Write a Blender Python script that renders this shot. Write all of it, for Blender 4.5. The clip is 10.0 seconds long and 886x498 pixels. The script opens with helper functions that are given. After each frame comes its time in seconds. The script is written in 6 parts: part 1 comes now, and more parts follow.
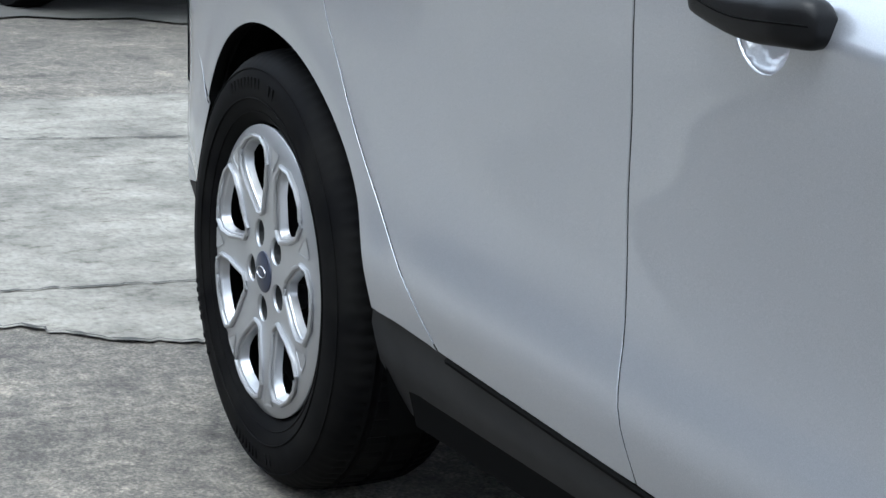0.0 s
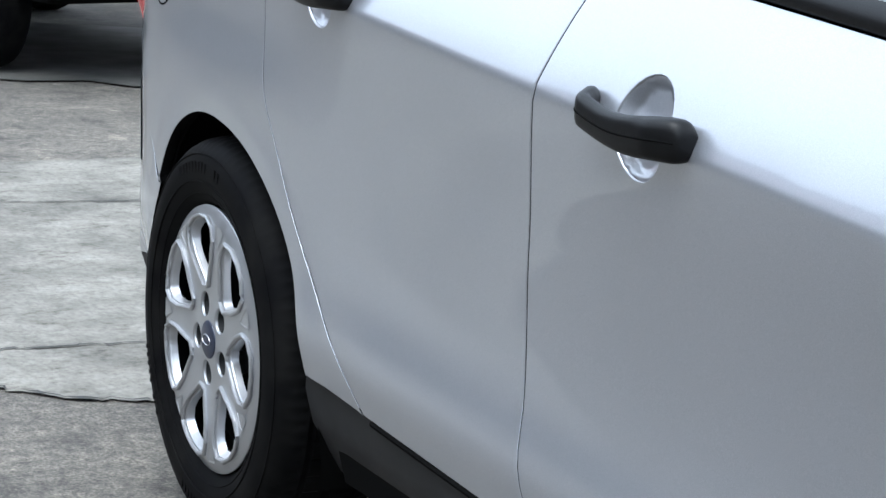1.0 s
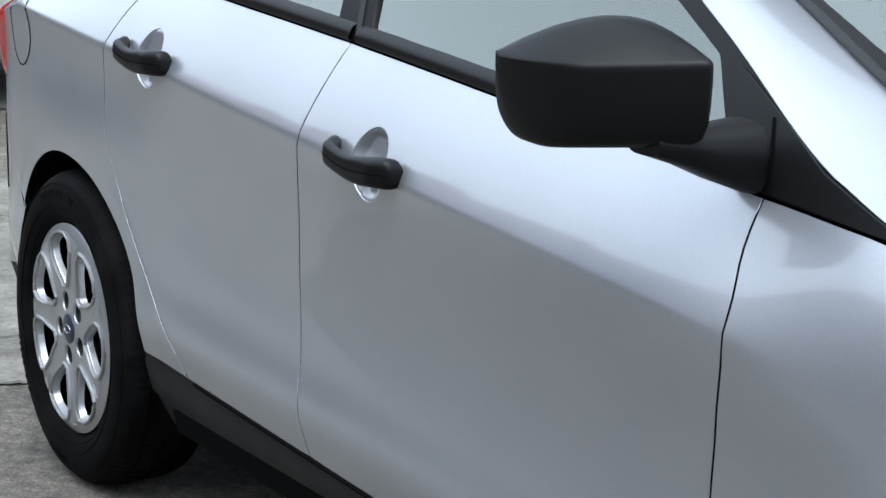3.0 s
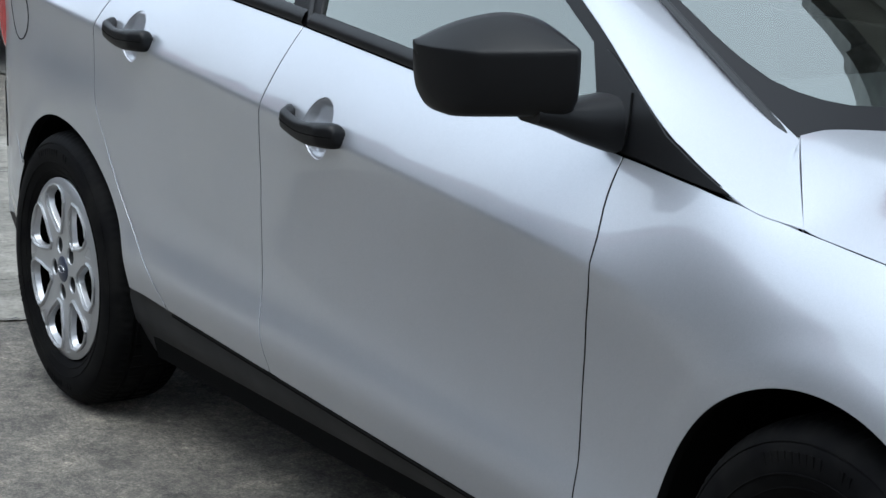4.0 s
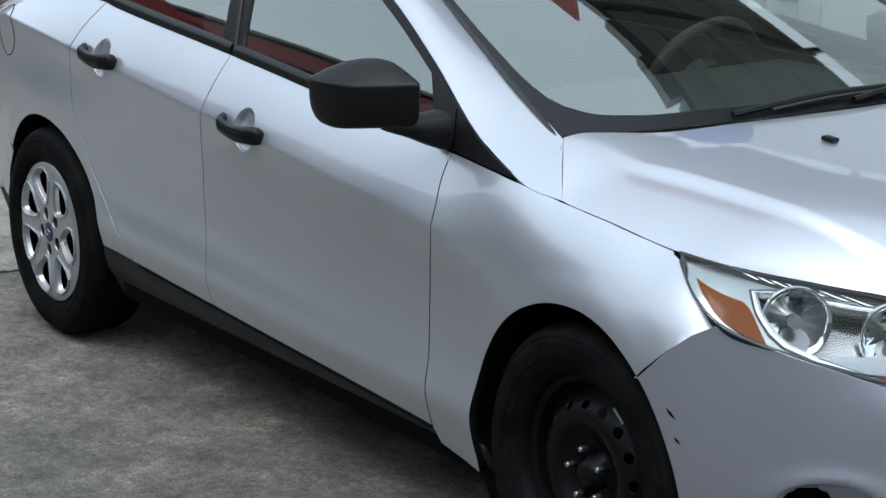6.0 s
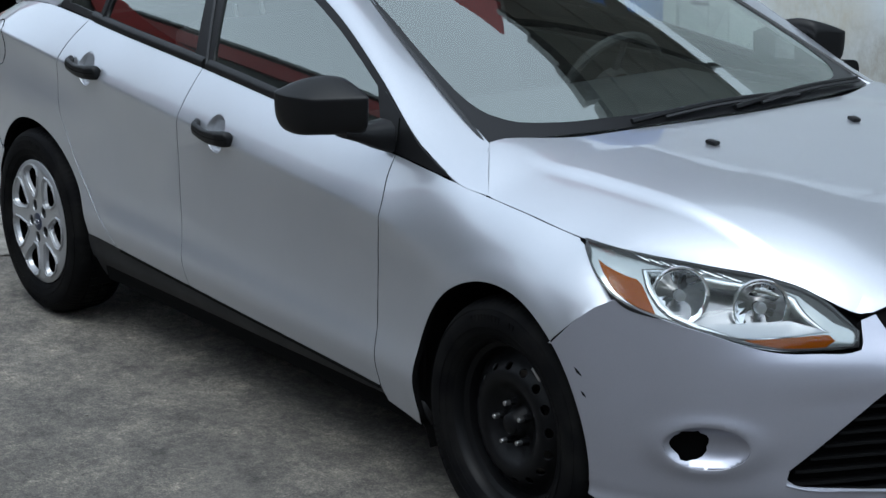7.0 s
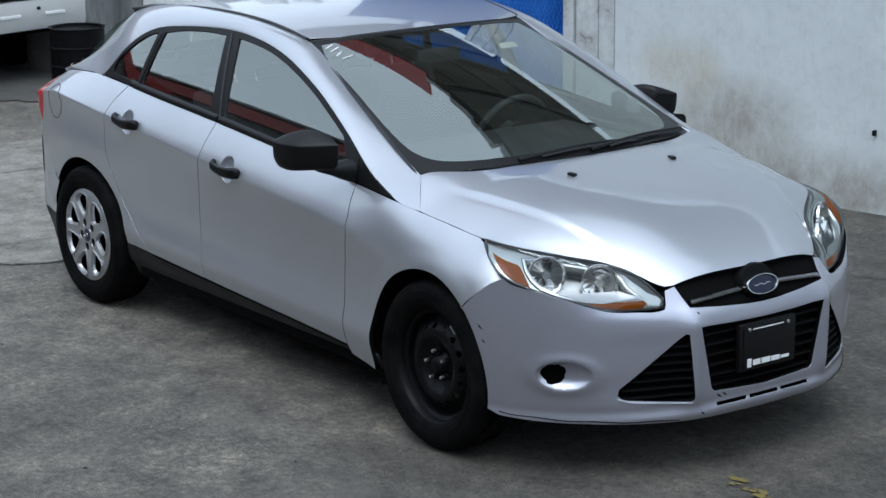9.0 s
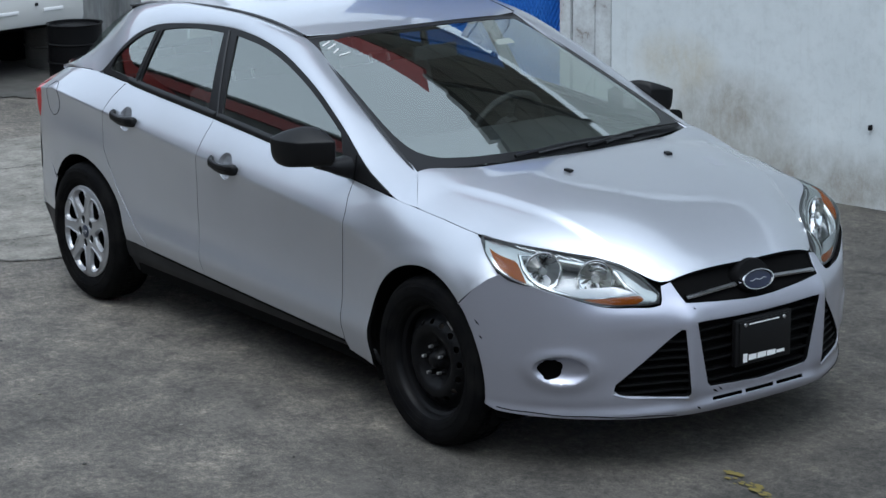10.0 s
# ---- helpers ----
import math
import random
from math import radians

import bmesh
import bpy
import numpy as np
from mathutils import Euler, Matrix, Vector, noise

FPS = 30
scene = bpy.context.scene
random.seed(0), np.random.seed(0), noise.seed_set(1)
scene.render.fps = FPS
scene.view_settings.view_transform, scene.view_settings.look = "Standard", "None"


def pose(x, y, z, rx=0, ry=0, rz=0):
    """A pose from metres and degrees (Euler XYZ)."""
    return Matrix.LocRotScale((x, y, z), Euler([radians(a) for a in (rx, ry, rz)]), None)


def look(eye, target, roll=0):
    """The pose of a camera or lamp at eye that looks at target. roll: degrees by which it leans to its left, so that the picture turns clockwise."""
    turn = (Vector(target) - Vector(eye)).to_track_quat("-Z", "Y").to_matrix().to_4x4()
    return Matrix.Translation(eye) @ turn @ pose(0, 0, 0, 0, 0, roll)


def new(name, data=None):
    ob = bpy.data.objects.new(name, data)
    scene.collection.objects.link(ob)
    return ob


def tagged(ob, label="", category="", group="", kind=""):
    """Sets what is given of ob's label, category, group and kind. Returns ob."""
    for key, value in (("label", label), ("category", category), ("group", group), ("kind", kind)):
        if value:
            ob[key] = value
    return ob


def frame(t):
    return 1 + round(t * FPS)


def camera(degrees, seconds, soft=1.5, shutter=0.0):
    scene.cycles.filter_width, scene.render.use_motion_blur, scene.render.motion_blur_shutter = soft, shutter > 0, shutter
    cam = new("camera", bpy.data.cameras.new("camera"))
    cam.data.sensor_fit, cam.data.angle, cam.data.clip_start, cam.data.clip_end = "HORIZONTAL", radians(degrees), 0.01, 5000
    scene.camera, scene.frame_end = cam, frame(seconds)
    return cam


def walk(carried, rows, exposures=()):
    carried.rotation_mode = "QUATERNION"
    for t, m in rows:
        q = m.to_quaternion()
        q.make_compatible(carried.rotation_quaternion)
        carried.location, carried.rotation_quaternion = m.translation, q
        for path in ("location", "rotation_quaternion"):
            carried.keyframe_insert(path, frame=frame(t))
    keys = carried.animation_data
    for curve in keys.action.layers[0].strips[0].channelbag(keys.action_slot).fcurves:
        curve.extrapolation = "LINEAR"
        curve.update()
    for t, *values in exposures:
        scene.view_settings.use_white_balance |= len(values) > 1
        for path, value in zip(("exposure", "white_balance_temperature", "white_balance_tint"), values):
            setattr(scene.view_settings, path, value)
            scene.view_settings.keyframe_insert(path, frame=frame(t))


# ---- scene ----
from mathutils.geometry import delaunay_2d_cdt

cam = camera(23.0, 10.0)
# seconds, eye, turn in degrees
PATH = [
    (0.0, 2.879, -1.955, 1.031, 77.64, -1.10, 65.13),
    (0.5, 3.010, -2.005, 1.101, 78.36, -1.59, 64.39),
    (1.0, 3.152, -2.044, 1.128, 78.98, -1.71, 63.99),
    (1.5, 3.309, -2.098, 1.164, 78.81, -1.27, 63.18),
    (2.0, 3.531, -2.165, 1.247, 78.16, -0.58, 62.13),
    (2.5, 3.751, -2.253, 1.296, 78.21, -0.30, 60.95),
    (3.0, 4.061, -2.387, 1.328, 78.89, -0.45, 59.87),
    (4.5, 4.996, -2.820, 1.529, 77.18, -0.51, 58.95),
    (5.0, 5.343, -2.992, 1.628, 76.88, -0.10, 58.59),
    (5.5, 5.665, -3.177, 1.732, 76.59, 0.30, 57.74),
    (6.0, 6.022, -3.414, 1.854, 76.03, 0.51, 56.60),
    (7.5, 7.152, -4.175, 2.202, 75.49, 0.52, 54.58),
    (8.0, 7.671, -4.538, 2.318, 76.00, 0.49, 54.19),
    (8.5, 8.230, -4.990, 2.468, 76.29, 0.47, 53.47),
    (9.0, 8.787, -5.347, 2.636, 76.14, 0.53, 53.44),
    (9.5, 8.818, -5.371, 2.652, 76.01, 0.62, 53.31),
    (10.0, 8.815, -5.363, 2.652, 75.98, 0.65, 53.36),
]
walk(cam, [(t, pose(x, y, z, rx, ry, rz)) for t, x, y, z, rx, ry, rz in PATH], [(0.0, 1.52, 5880, 5), (1.0, 1.48, 5850, 6), (2.5, 1.21, 5980, 6), (5.5, 0.87, 5980, 4), (7.5, 0.63, 5800, 5), (10.0, 0.62, 5800, 6)])

# ---- light: a bright hazy sky, no hard shadows ----
world = bpy.data.worlds.new("sky")
scene.world = world
world.use_nodes = True
wn = world.node_tree.nodes
sky = wn.new("ShaderNodeTexSky")
sky.sky_type, sky.sun_disc = "NISHITA", False
sky.sun_elevation, sky.sun_rotation = radians(65), radians(143)
sky.dust_density, sky.ozone_density, sky.air_density = 3.0, 1.0, 1.0
wn["Background"].inputs["Strength"].default_value = 0.15
haze = wn.new("ShaderNodeHueSaturation")
haze.inputs["Saturation"].default_value = 0.45
world.node_tree.links.new(sky.outputs[0], haze.inputs["Color"])
veil = wn.new("ShaderNodeMix")
veil.data_type = "RGBA"
veil.inputs[0].default_value = 0.6
veil.inputs[7].default_value = (6.2, 6.7, 7.3, 1)
world.node_tree.links.new(haze.outputs[0], veil.inputs[6])
world.node_tree.links.new(veil.outputs[2], wn["Background"].inputs["Color"])
sun = new("sun", bpy.data.lights.new("sun", "SUN"))
sun.data.energy, sun.data.angle, sun.data.color = 0.75, radians(40), (1.0, 0.98, 0.95)
sun.matrix_world = look((3, -4, 11), (0, 0, 0))


# ---- materials ----
def material(name, colour, rough=0.5, metal=0.0, **more):
    m = bpy.data.materials.new(name)
    m.use_nodes = True
    b = m.node_tree.nodes["Principled BSDF"]
    b.inputs["Base Color"].default_value = (*colour, 1)
    b.inputs["Roughness"].default_value, b.inputs["Metallic"].default_value = rough, metal
    for key, value in more.items():
        b.inputs[key.replace("_", " ")].default_value = value
    return m


def noise_node(m, scale, detail=4.0, rough=0.55, coord="Object", stretch=(1, 1, 1)):
    n, l = m.node_tree.nodes, m.node_tree.links
    tc, mp, nz = n.new("ShaderNodeTexCoord"), n.new("ShaderNodeMapping"), n.new("ShaderNodeTexNoise")
    mp.inputs["Scale"].default_value = stretch
    nz.inputs["Scale"].default_value, nz.inputs["Detail"].default_value, nz.inputs["Roughness"].default_value = scale, detail, rough
    l.new(tc.outputs[coord], mp.inputs[0])
    l.new(mp.outputs[0], nz.inputs["Vector"])
    return nz


def ramp(m, source, stops):
    n, l = m.node_tree.nodes, m.node_tree.links
    r = n.new("ShaderNodeValToRGB")
    while len(r.color_ramp.elements) < len(stops):
        r.color_ramp.elements.new(0.5)
    for e, (p, c) in zip(r.color_ramp.elements, stops):
        e.position, e.color = p, (*c, 1) if len(c) == 3 else c
    l.new(source, r.inputs[0])
    return r


def mix(m, fac, a, b, blend="MIX"):
    n, l = m.node_tree.nodes, m.node_tree.links
    x = n.new("ShaderNodeMix")
    x.data_type, x.blend_type = "RGBA", blend
    for s, v in ((x.inputs[0], fac), (x.inputs[6], a), (x.inputs[7], b)):
        if isinstance(v, (int, float)):
            s.default_value = v
        elif isinstance(v, tuple):
            s.default_value = (*v, 1)
        else:
            l.new(v, s)
    return x.outputs[2]


def base(m, socket):
    m.node_tree.links.new(socket, m.node_tree.nodes["Principled BSDF"].inputs["Base Color"])


def bump(m, socket, strength=0.3, distance=0.01):
    n, l = m.node_tree.nodes, m.node_tree.links
    b = n.new("ShaderNodeBump")
    b.inputs["Strength"].default_value, b.inputs["Distance"].default_value = strength, distance
    l.new(socket, b.inputs["Height"])
    l.new(b.outputs[0], n["Principled BSDF"].inputs["Normal"])


def roughen(m, socket, lo, hi):
    n, l = m.node_tree.nodes, m.node_tree.links
    r = n.new("ShaderNodeMapRange")
    r.inputs[3].default_value, r.inputs[4].default_value = lo, hi
    l.new(socket, r.inputs[0])
    l.new(r.outputs[0], n["Principled BSDF"].inputs["Roughness"])


def car_paint(name, lo, hi, dust):
    m = material(name, lo, 0.40, 0.78, Coat_Weight=1.0, Coat_Roughness=0.045, Coat_IOR=1.52)
    flake, film = noise_node(m, 900, 1), noise_node(m, 2.2, 5)
    c1 = mix(m, ramp(m, flake.outputs[0], [(0.35, (0, 0, 0)), (0.7, (1, 1, 1))]).outputs[0], lo, hi)
    base(m, mix(m, ramp(m, film.outputs[0], [(0.45, (0, 0, 0)), (0.75, (0.35, 0.35, 0.35))]).outputs[0], c1, dust))
    roughen(m, film.outputs[0], 0.34, 0.44)
    return m


paint = car_paint("silver_paint", (0.46, 0.475, 0.515), (0.54, 0.555, 0.595), (0.43, 0.44, 0.46))
bumper_paint = car_paint("repainted_silver", (0.405, 0.41, 0.475), (0.475, 0.48, 0.545), (0.37, 0.38, 0.425))
boot_dust = material("grey_primer_patch", (0.33, 0.34, 0.37), 0.55, 0.3)

black_plastic = material("black_plastic", (0.0035, 0.0035, 0.004), 0.45, Specular_IOR_Level=0.26)
pn = noise_node(black_plastic, 700, 2)
bump(black_plastic, pn.outputs[0], 0.25, 0.0006)
roughen(black_plastic, noise_node(black_plastic, 9).outputs[0], 0.34, 0.48)
grille_black = material("grille_black", (0.003, 0.003, 0.0032), 0.6, Specular_IOR_Level=0.08)
valance_grey = material("faded_grey_plastic", (0.05, 0.047, 0.045), 0.65, Specular_IOR_Level=0.2)
roughen(valance_grey, noise_node(valance_grey, 8, 6).outputs[0], 0.5, 0.8)
sill_plastic = material("sill_plastic", (0.016, 0.016, 0.017), 0.5, Specular_IOR_Level=0.3)
roughen(sill_plastic, noise_node(sill_plastic, 6, 6).outputs[0], 0.45, 0.75)
# near black: shade put into the colour of gaps, wells and openings; also chips
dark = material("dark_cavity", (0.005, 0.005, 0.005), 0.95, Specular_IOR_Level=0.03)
frit = material("black_glass_border", (0.010, 0.010, 0.011), 0.3, Specular_IOR_Level=0.2)
seal = material("rubber_seal", (0.012, 0.012, 0.013), 0.45)
rubber = material("tyre_rubber", (0.0065, 0.0065, 0.0065), 0.66, Specular_IOR_Level=0.04)
rn = noise_node(rubber, 14, 6)
base(rubber, ramp(rubber, rn.outputs[0], [(0.4, (0.0035, 0.0035, 0.004)), (0.75, (0.010, 0.0097, 0.0092))]).outputs[0])
roughen(rubber, rn.outputs[0], 0.5, 0.8)
silver_cover = material("painted_wheel_cover", (0.43, 0.435, 0.45), 0.34, 0.75, Coat_Weight=0.3, Coat_Roughness=0.15)
roughen(silver_cover, noise_node(silver_cover, 20, 5).outputs[0], 0.27, 0.45)
black_steel = material("black_steel", (0.004, 0.004, 0.0045), 0.36, 0.0, Specular_IOR_Level=0.12)
roughen(black_steel, noise_node(black_steel, 25, 5).outputs[0], 0.28, 0.6)
chrome = material("chrome", (0.82, 0.82, 0.83), 0.07, 1.0)
dull_chrome = material("dull_chrome", (0.55, 0.55, 0.56), 0.28, 1.0)
bar_chrome = material("dark_chrome", (0.34, 0.34, 0.35), 0.25, 1.0)
lamp_backing = material("shaded_chrome", (0.20, 0.20, 0.21), 0.22, 1.0)
nut_steel = material("nut_steel", (0.35, 0.33, 0.31), 0.35, 1.0)
white_bezel = material("pale_bezel", (0.44, 0.45, 0.44), 0.22, 1.0)
amber = material("amber_reflector", (0.16, 0.038, 0.001), 0.5, 0.0, Specular_IOR_Level=0.0)
red_lens = material("red_lens", (0.42, 0.012, 0.015), 0.12, 0.0, Coat_Weight=1.0)
navy = material("navy_badge", (0.008, 0.012, 0.035), 0.3, 0.0, Coat_Weight=0.2)
cap_blue = material("grey_blue_cap", (0.03, 0.036, 0.06), 0.35, 0.2)
plate_black = material("plate_black", (0.007, 0.007, 0.0075), 0.35, Specular_IOR_Level=0.2)
plate_white = material("plate_white", (0.75, 0.75, 0.75), 0.5)
cloth = material("seat_cloth", (0.06, 0.06, 0.065), 0.9)
trim_grey = material("dashboard_vinyl", (0.022, 0.023, 0.024), 0.65)
ceiling_cloth = material("headliner_cloth", (0.35, 0.34, 0.32), 0.95)


def glazing(name, tint, gloss=0.04, power=4.0):
    """A thin pane: tinted see-through body with a mirror coat by Fresnel."""
    m = bpy.data.materials.new(name)
    m.use_nodes = True
    n, l = m.node_tree.nodes, m.node_tree.links
    n.remove(n["Principled BSDF"])
    fr, tr, gl, mx = n.new("ShaderNodeLayerWeight"), n.new("ShaderNodeBsdfTransparent"), n.new("ShaderNodeBsdfGlossy"), n.new("ShaderNodeMixShader")
    fr.inputs[0].default_value = 0.5
    pw, ma = n.new("ShaderNodeMath"), n.new("ShaderNodeMath")
    pw.operation, pw.inputs[1].default_value = "POWER", power
    ma.operation, ma.inputs[1].default_value, ma.inputs[2].default_value = "MULTIPLY_ADD", 1 - gloss, gloss
    l.new(fr.outputs["Facing"], pw.inputs[0])
    l.new(pw.outputs[0], ma.inputs[0])
    tr.inputs[0].default_value = (*tint, 1)
    gl.inputs["Roughness"].default_value = 0.015
    gl.inputs["Color"].default_value = (0.95, 1.0, 0.95, 1)
    l.new(ma.outputs[0], mx.inputs[0])
    l.new(tr.outputs[0], mx.inputs[1])
    l.new(gl.outputs[0], mx.inputs[2])
    l.new(mx.outputs[0], n["Material Output"].inputs[0])
    return m


glass = glazing("window_glass", (0.62, 0.67, 0.63), 0.20)
shield_glass = glazing("windscreen_glass", (0.86, 0.93, 0.89), 0.24)
lens_glass = glazing("lamp_lens", (0.93, 0.95, 0.95), 0.03, 7.0)

concrete = material("worn_concrete", (0.2, 0.2, 0.19), 0.85)
g_big, g_mid, g_fine, g_grit = noise_node(concrete, 0.6, 6, 0.62), noise_node(concrete, 5.0, 10, 0.78), noise_node(concrete, 30, 9, 0.85), noise_node(concrete, 140, 4, 0.7)
g_scuff = noise_node(concrete, 2.2, 9, 0.72, stretch=(0.9, 1.3, 1))
c_a = ramp(concrete, g_big.outputs[0], [(0.34, (0.052, 0.051, 0.047)), (0.5, (0.095, 0.092, 0.085)), (0.66, (0.155, 0.15, 0.137))])
c_b = ramp(concrete, g_mid.outputs[0], [(0.34, (0.36, 0.36, 0.36)), (0.47, (0.85, 0.85, 0.85)), (0.56, (1.08, 1.08, 1.06)), (0.66, (1.8, 1.77, 1.68))])
c_c = ramp(concrete, g_fine.outputs[0], [(0.36, (0.38, 0.38, 0.38)), (0.5, (0.95, 0.95, 0.95)), (0.62, (1.65, 1.65, 1.62))])
c_d = ramp(concrete, g_grit.outputs[0], [(0.32, (0.42, 0.42, 0.42)), (0.5, (1, 1, 1)), (0.66, (1.7, 1.68, 1.62))])
c_e = ramp(concrete, g_scuff.outputs[0], [(0.52, (0, 0, 0)), (0.70, (0.55, 0.55, 0.55))])
tone = mix(concrete, 1.0, mix(concrete, 1.0, mix(concrete, 1.0, c_a.outputs[0], c_b.outputs[0], "MULTIPLY"), c_c.outputs[0], "MULTIPLY"), c_d.outputs[0], "MULTIPLY")
base_tone = mix(concrete, c_e.outputs[0], tone, (0.155, 0.15, 0.138))
# concrete blends to a paler tone towards a point near x -2.5, y -2
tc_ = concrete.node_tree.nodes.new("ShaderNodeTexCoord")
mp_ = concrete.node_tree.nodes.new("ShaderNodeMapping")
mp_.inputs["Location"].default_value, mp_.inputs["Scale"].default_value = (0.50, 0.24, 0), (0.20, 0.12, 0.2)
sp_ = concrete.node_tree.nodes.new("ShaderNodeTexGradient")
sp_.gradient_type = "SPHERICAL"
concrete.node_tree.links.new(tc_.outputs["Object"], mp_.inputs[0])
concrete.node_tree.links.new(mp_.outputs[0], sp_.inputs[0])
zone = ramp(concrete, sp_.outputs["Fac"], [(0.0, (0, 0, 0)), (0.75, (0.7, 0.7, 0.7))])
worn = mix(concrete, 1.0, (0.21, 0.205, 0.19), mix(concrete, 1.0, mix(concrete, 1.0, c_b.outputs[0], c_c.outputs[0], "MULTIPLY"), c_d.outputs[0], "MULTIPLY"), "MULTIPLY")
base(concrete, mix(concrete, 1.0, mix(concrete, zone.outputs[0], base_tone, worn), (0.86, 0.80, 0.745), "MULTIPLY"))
bump(concrete, g_fine.outputs[0], 0.6, 0.008)
roughen(concrete, g_big.outputs[0], 0.95, 0.62)
pale_concrete = material("pale_concrete", (0.38, 0.37, 0.34), 0.9)
p_mid, p_fine, p_pit = noise_node(pale_concrete, 2.6, 8, 0.68), noise_node(pale_concrete, 45, 6, 0.75, stretch=(1, 1.5, 1)), noise_node(pale_concrete, 9, 10, 0.78, stretch=(1.6, 1, 1))
p_tone = mix(pale_concrete, 1.0, ramp(pale_concrete, p_mid.outputs[0], [(0.30, (0.10, 0.094, 0.082)), (0.45, (0.185, 0.175, 0.152)), (0.55, (0.235, 0.222, 0.194)), (0.70, (0.30, 0.284, 0.248))]).outputs[0],
     ramp(pale_concrete, p_fine.outputs[0], [(0.3, (0.62, 0.62, 0.62)), (0.5, (1, 1, 1)), (0.65, (1.15, 1.15, 1.15))]).outputs[0], "MULTIPLY")
base(pale_concrete, mix(pale_concrete, 1.0, p_tone, ramp(pale_concrete, p_pit.outputs[0], [(0.36, (0.40, 0.39, 0.37)), (0.43, (0.85, 0.84, 0.83)), (0.52, (1.0, 1.0, 1.0)), (0.64, (1.16, 1.16, 1.16))]).outputs[0], "MULTIPLY"))
bump(pale_concrete, p_fine.outputs[0], 0.4, 0.005)
crack_dirt = material("crack_dirt", (0.045, 0.043, 0.04), 0.95)
wet = material("oily_patch", (0.09, 0.087, 0.08), 0.5)
roughen(wet, noise_node(wet, 4, 6).outputs[0], 0.2, 0.8)
yellow_paint = material("worn_yellow_paint", (0.17, 0.135, 0.035), 0.85)
render_white = material("dirty_white_render", (0.6, 0.62, 0.62), 0.85)
w_big, w_fine, w_drip = noise_node(render_white, 1.1, 7, 0.68), noise_node(render_white, 14, 9, 0.75), noise_node(render_white, 4.5, 10, 0.78, stretch=(1.2, 1, 0.7))
w_line = noise_node(render_white, 7, 6, 0.7, stretch=(6, 6, 0.25))
wc = ramp(render_white, w_big.outputs[0], [(0.33, (0.53, 0.565, 0.57)), (0.5, (0.575, 0.61, 0.615)), (0.7, (0.63, 0.66, 0.66))])
wd = ramp(render_white, w_drip.outputs[0], [(0.34, (0.2, 0.2, 0.2)), (0.5, (0.55, 0.55, 0.55)), (0.66, (0.95, 0.95, 0.95))])
wf = ramp(render_white, w_fine.outputs[0], [(0.3, (0.88, 0.88, 0.88)), (0.5, (1.0, 1.0, 1.0)), (0.7, (1.03, 1.03, 1.03))])
wl = ramp(render_white, w_line.outputs[0], [(0.58, (1, 1, 1)), (0.8, (0.86, 0.85, 0.82))])


def smear(at, size):
    """A soft patch about a place on the wall."""
    n, l = render_white.node_tree.nodes, render_white.node_tree.links
    tc, mp, gr = n.new("ShaderNodeTexCoord"), n.new("ShaderNodeMapping"), n.new("ShaderNodeTexGradient")
    gr.gradient_type = "SPHERICAL"
    mp.inputs["Scale"].default_value = tuple(1 / s for s in size)
    mp.inputs["Location"].default_value = tuple(-a / s for a, s in zip(at, size))
    l.new(tc.outputs["Object"], mp.inputs[0])
    l.new(mp.outputs[0], gr.inputs[0])
    return ramp(render_white, gr.outputs["Fac"], [(0.0, (0, 0, 0)), (0.7, (1, 1, 1))]).outputs[0]


stained = wc.outputs[0]
for at, size, tint in (((0.12, 3.1, 0.45), (0.50, 3, 0.25), (0.26, 0.235, 0.185)), ((-0.27, 3.03, 0.66), (0.34, 3, 0.22), (0.42, 0.37, 0.25)), ((0.75, 3.22, 0.10), (0.95, 3, 0.26), (0.27, 0.25, 0.21)), ((-0.1, 3.06, 0.22), (0.8, 3, 0.3), (0.29, 0.27, 0.225))):
    stained = mix(render_white, mix(render_white, 1.0, smear(at, size), wd.outputs[0], "MULTIPLY"), stained, tint)
base(render_white, mix(render_white, 1.0, mix(render_white, 1.0, stained, wf.outputs[0], "MULTIPLY"), wl.outputs[0], "MULTIPLY"))
bump(render_white, w_fine.outputs[0], 0.3, 0.005)
blue_sheet = material("blue_painted_steel", (0.03, 0.16, 0.55), 0.45)
bn = noise_node(blue_sheet, 5, 6)
base(blue_sheet, ramp(blue_sheet, bn.outputs[0], [(0.35, (0.018, 0.12, 0.46)), (0.7, (0.045, 0.20, 0.62))]).outputs[0])
white_steel = material("chipped_white_steel", (0.55, 0.57, 0.57), 0.55)
sn = noise_node(white_steel, 7, 8, 0.75)
base(white_steel, ramp(white_steel, sn.outputs[0], [(0.32, (0.16, 0.11, 0.08)), (0.40, (0.45, 0.46, 0.46)), (0.6, (0.62, 0.65, 0.65))]).outputs[0])
grey_sheet = material("weathered_sheet", (0.3, 0.31, 0.31), 0.6, 0.2)
base(grey_sheet, ramp(grey_sheet, noise_node(grey_sheet, 2, 8, 0.7, stretch=(3, 3, 0.5)).outputs[0], [(0.35, (0.10, 0.103, 0.103)), (0.65, (0.26, 0.268, 0.268))]).outputs[0])
canopy_sheet = material("dusty_canopy_sheet", (0.24, 0.24, 0.23), 0.7)
base(canopy_sheet, ramp(canopy_sheet, noise_node(canopy_sheet, 0.8, 7, 0.7, stretch=(2, 0.4, 1)).outputs[0], [(0.35, (0.40, 0.41, 0.39)), (0.65, (0.58, 0.59, 0.56))]).outputs[0])
dark_wall = material("dark_brick_wall", (0.07, 0.066, 0.06), 0.9)
base(dark_wall, ramp(dark_wall, noise_node(dark_wall, 1.2, 8, 0.7).outputs[0], [(0.35, (0.045, 0.044, 0.042)), (0.65, (0.12, 0.115, 0.105))]).outputs[0])
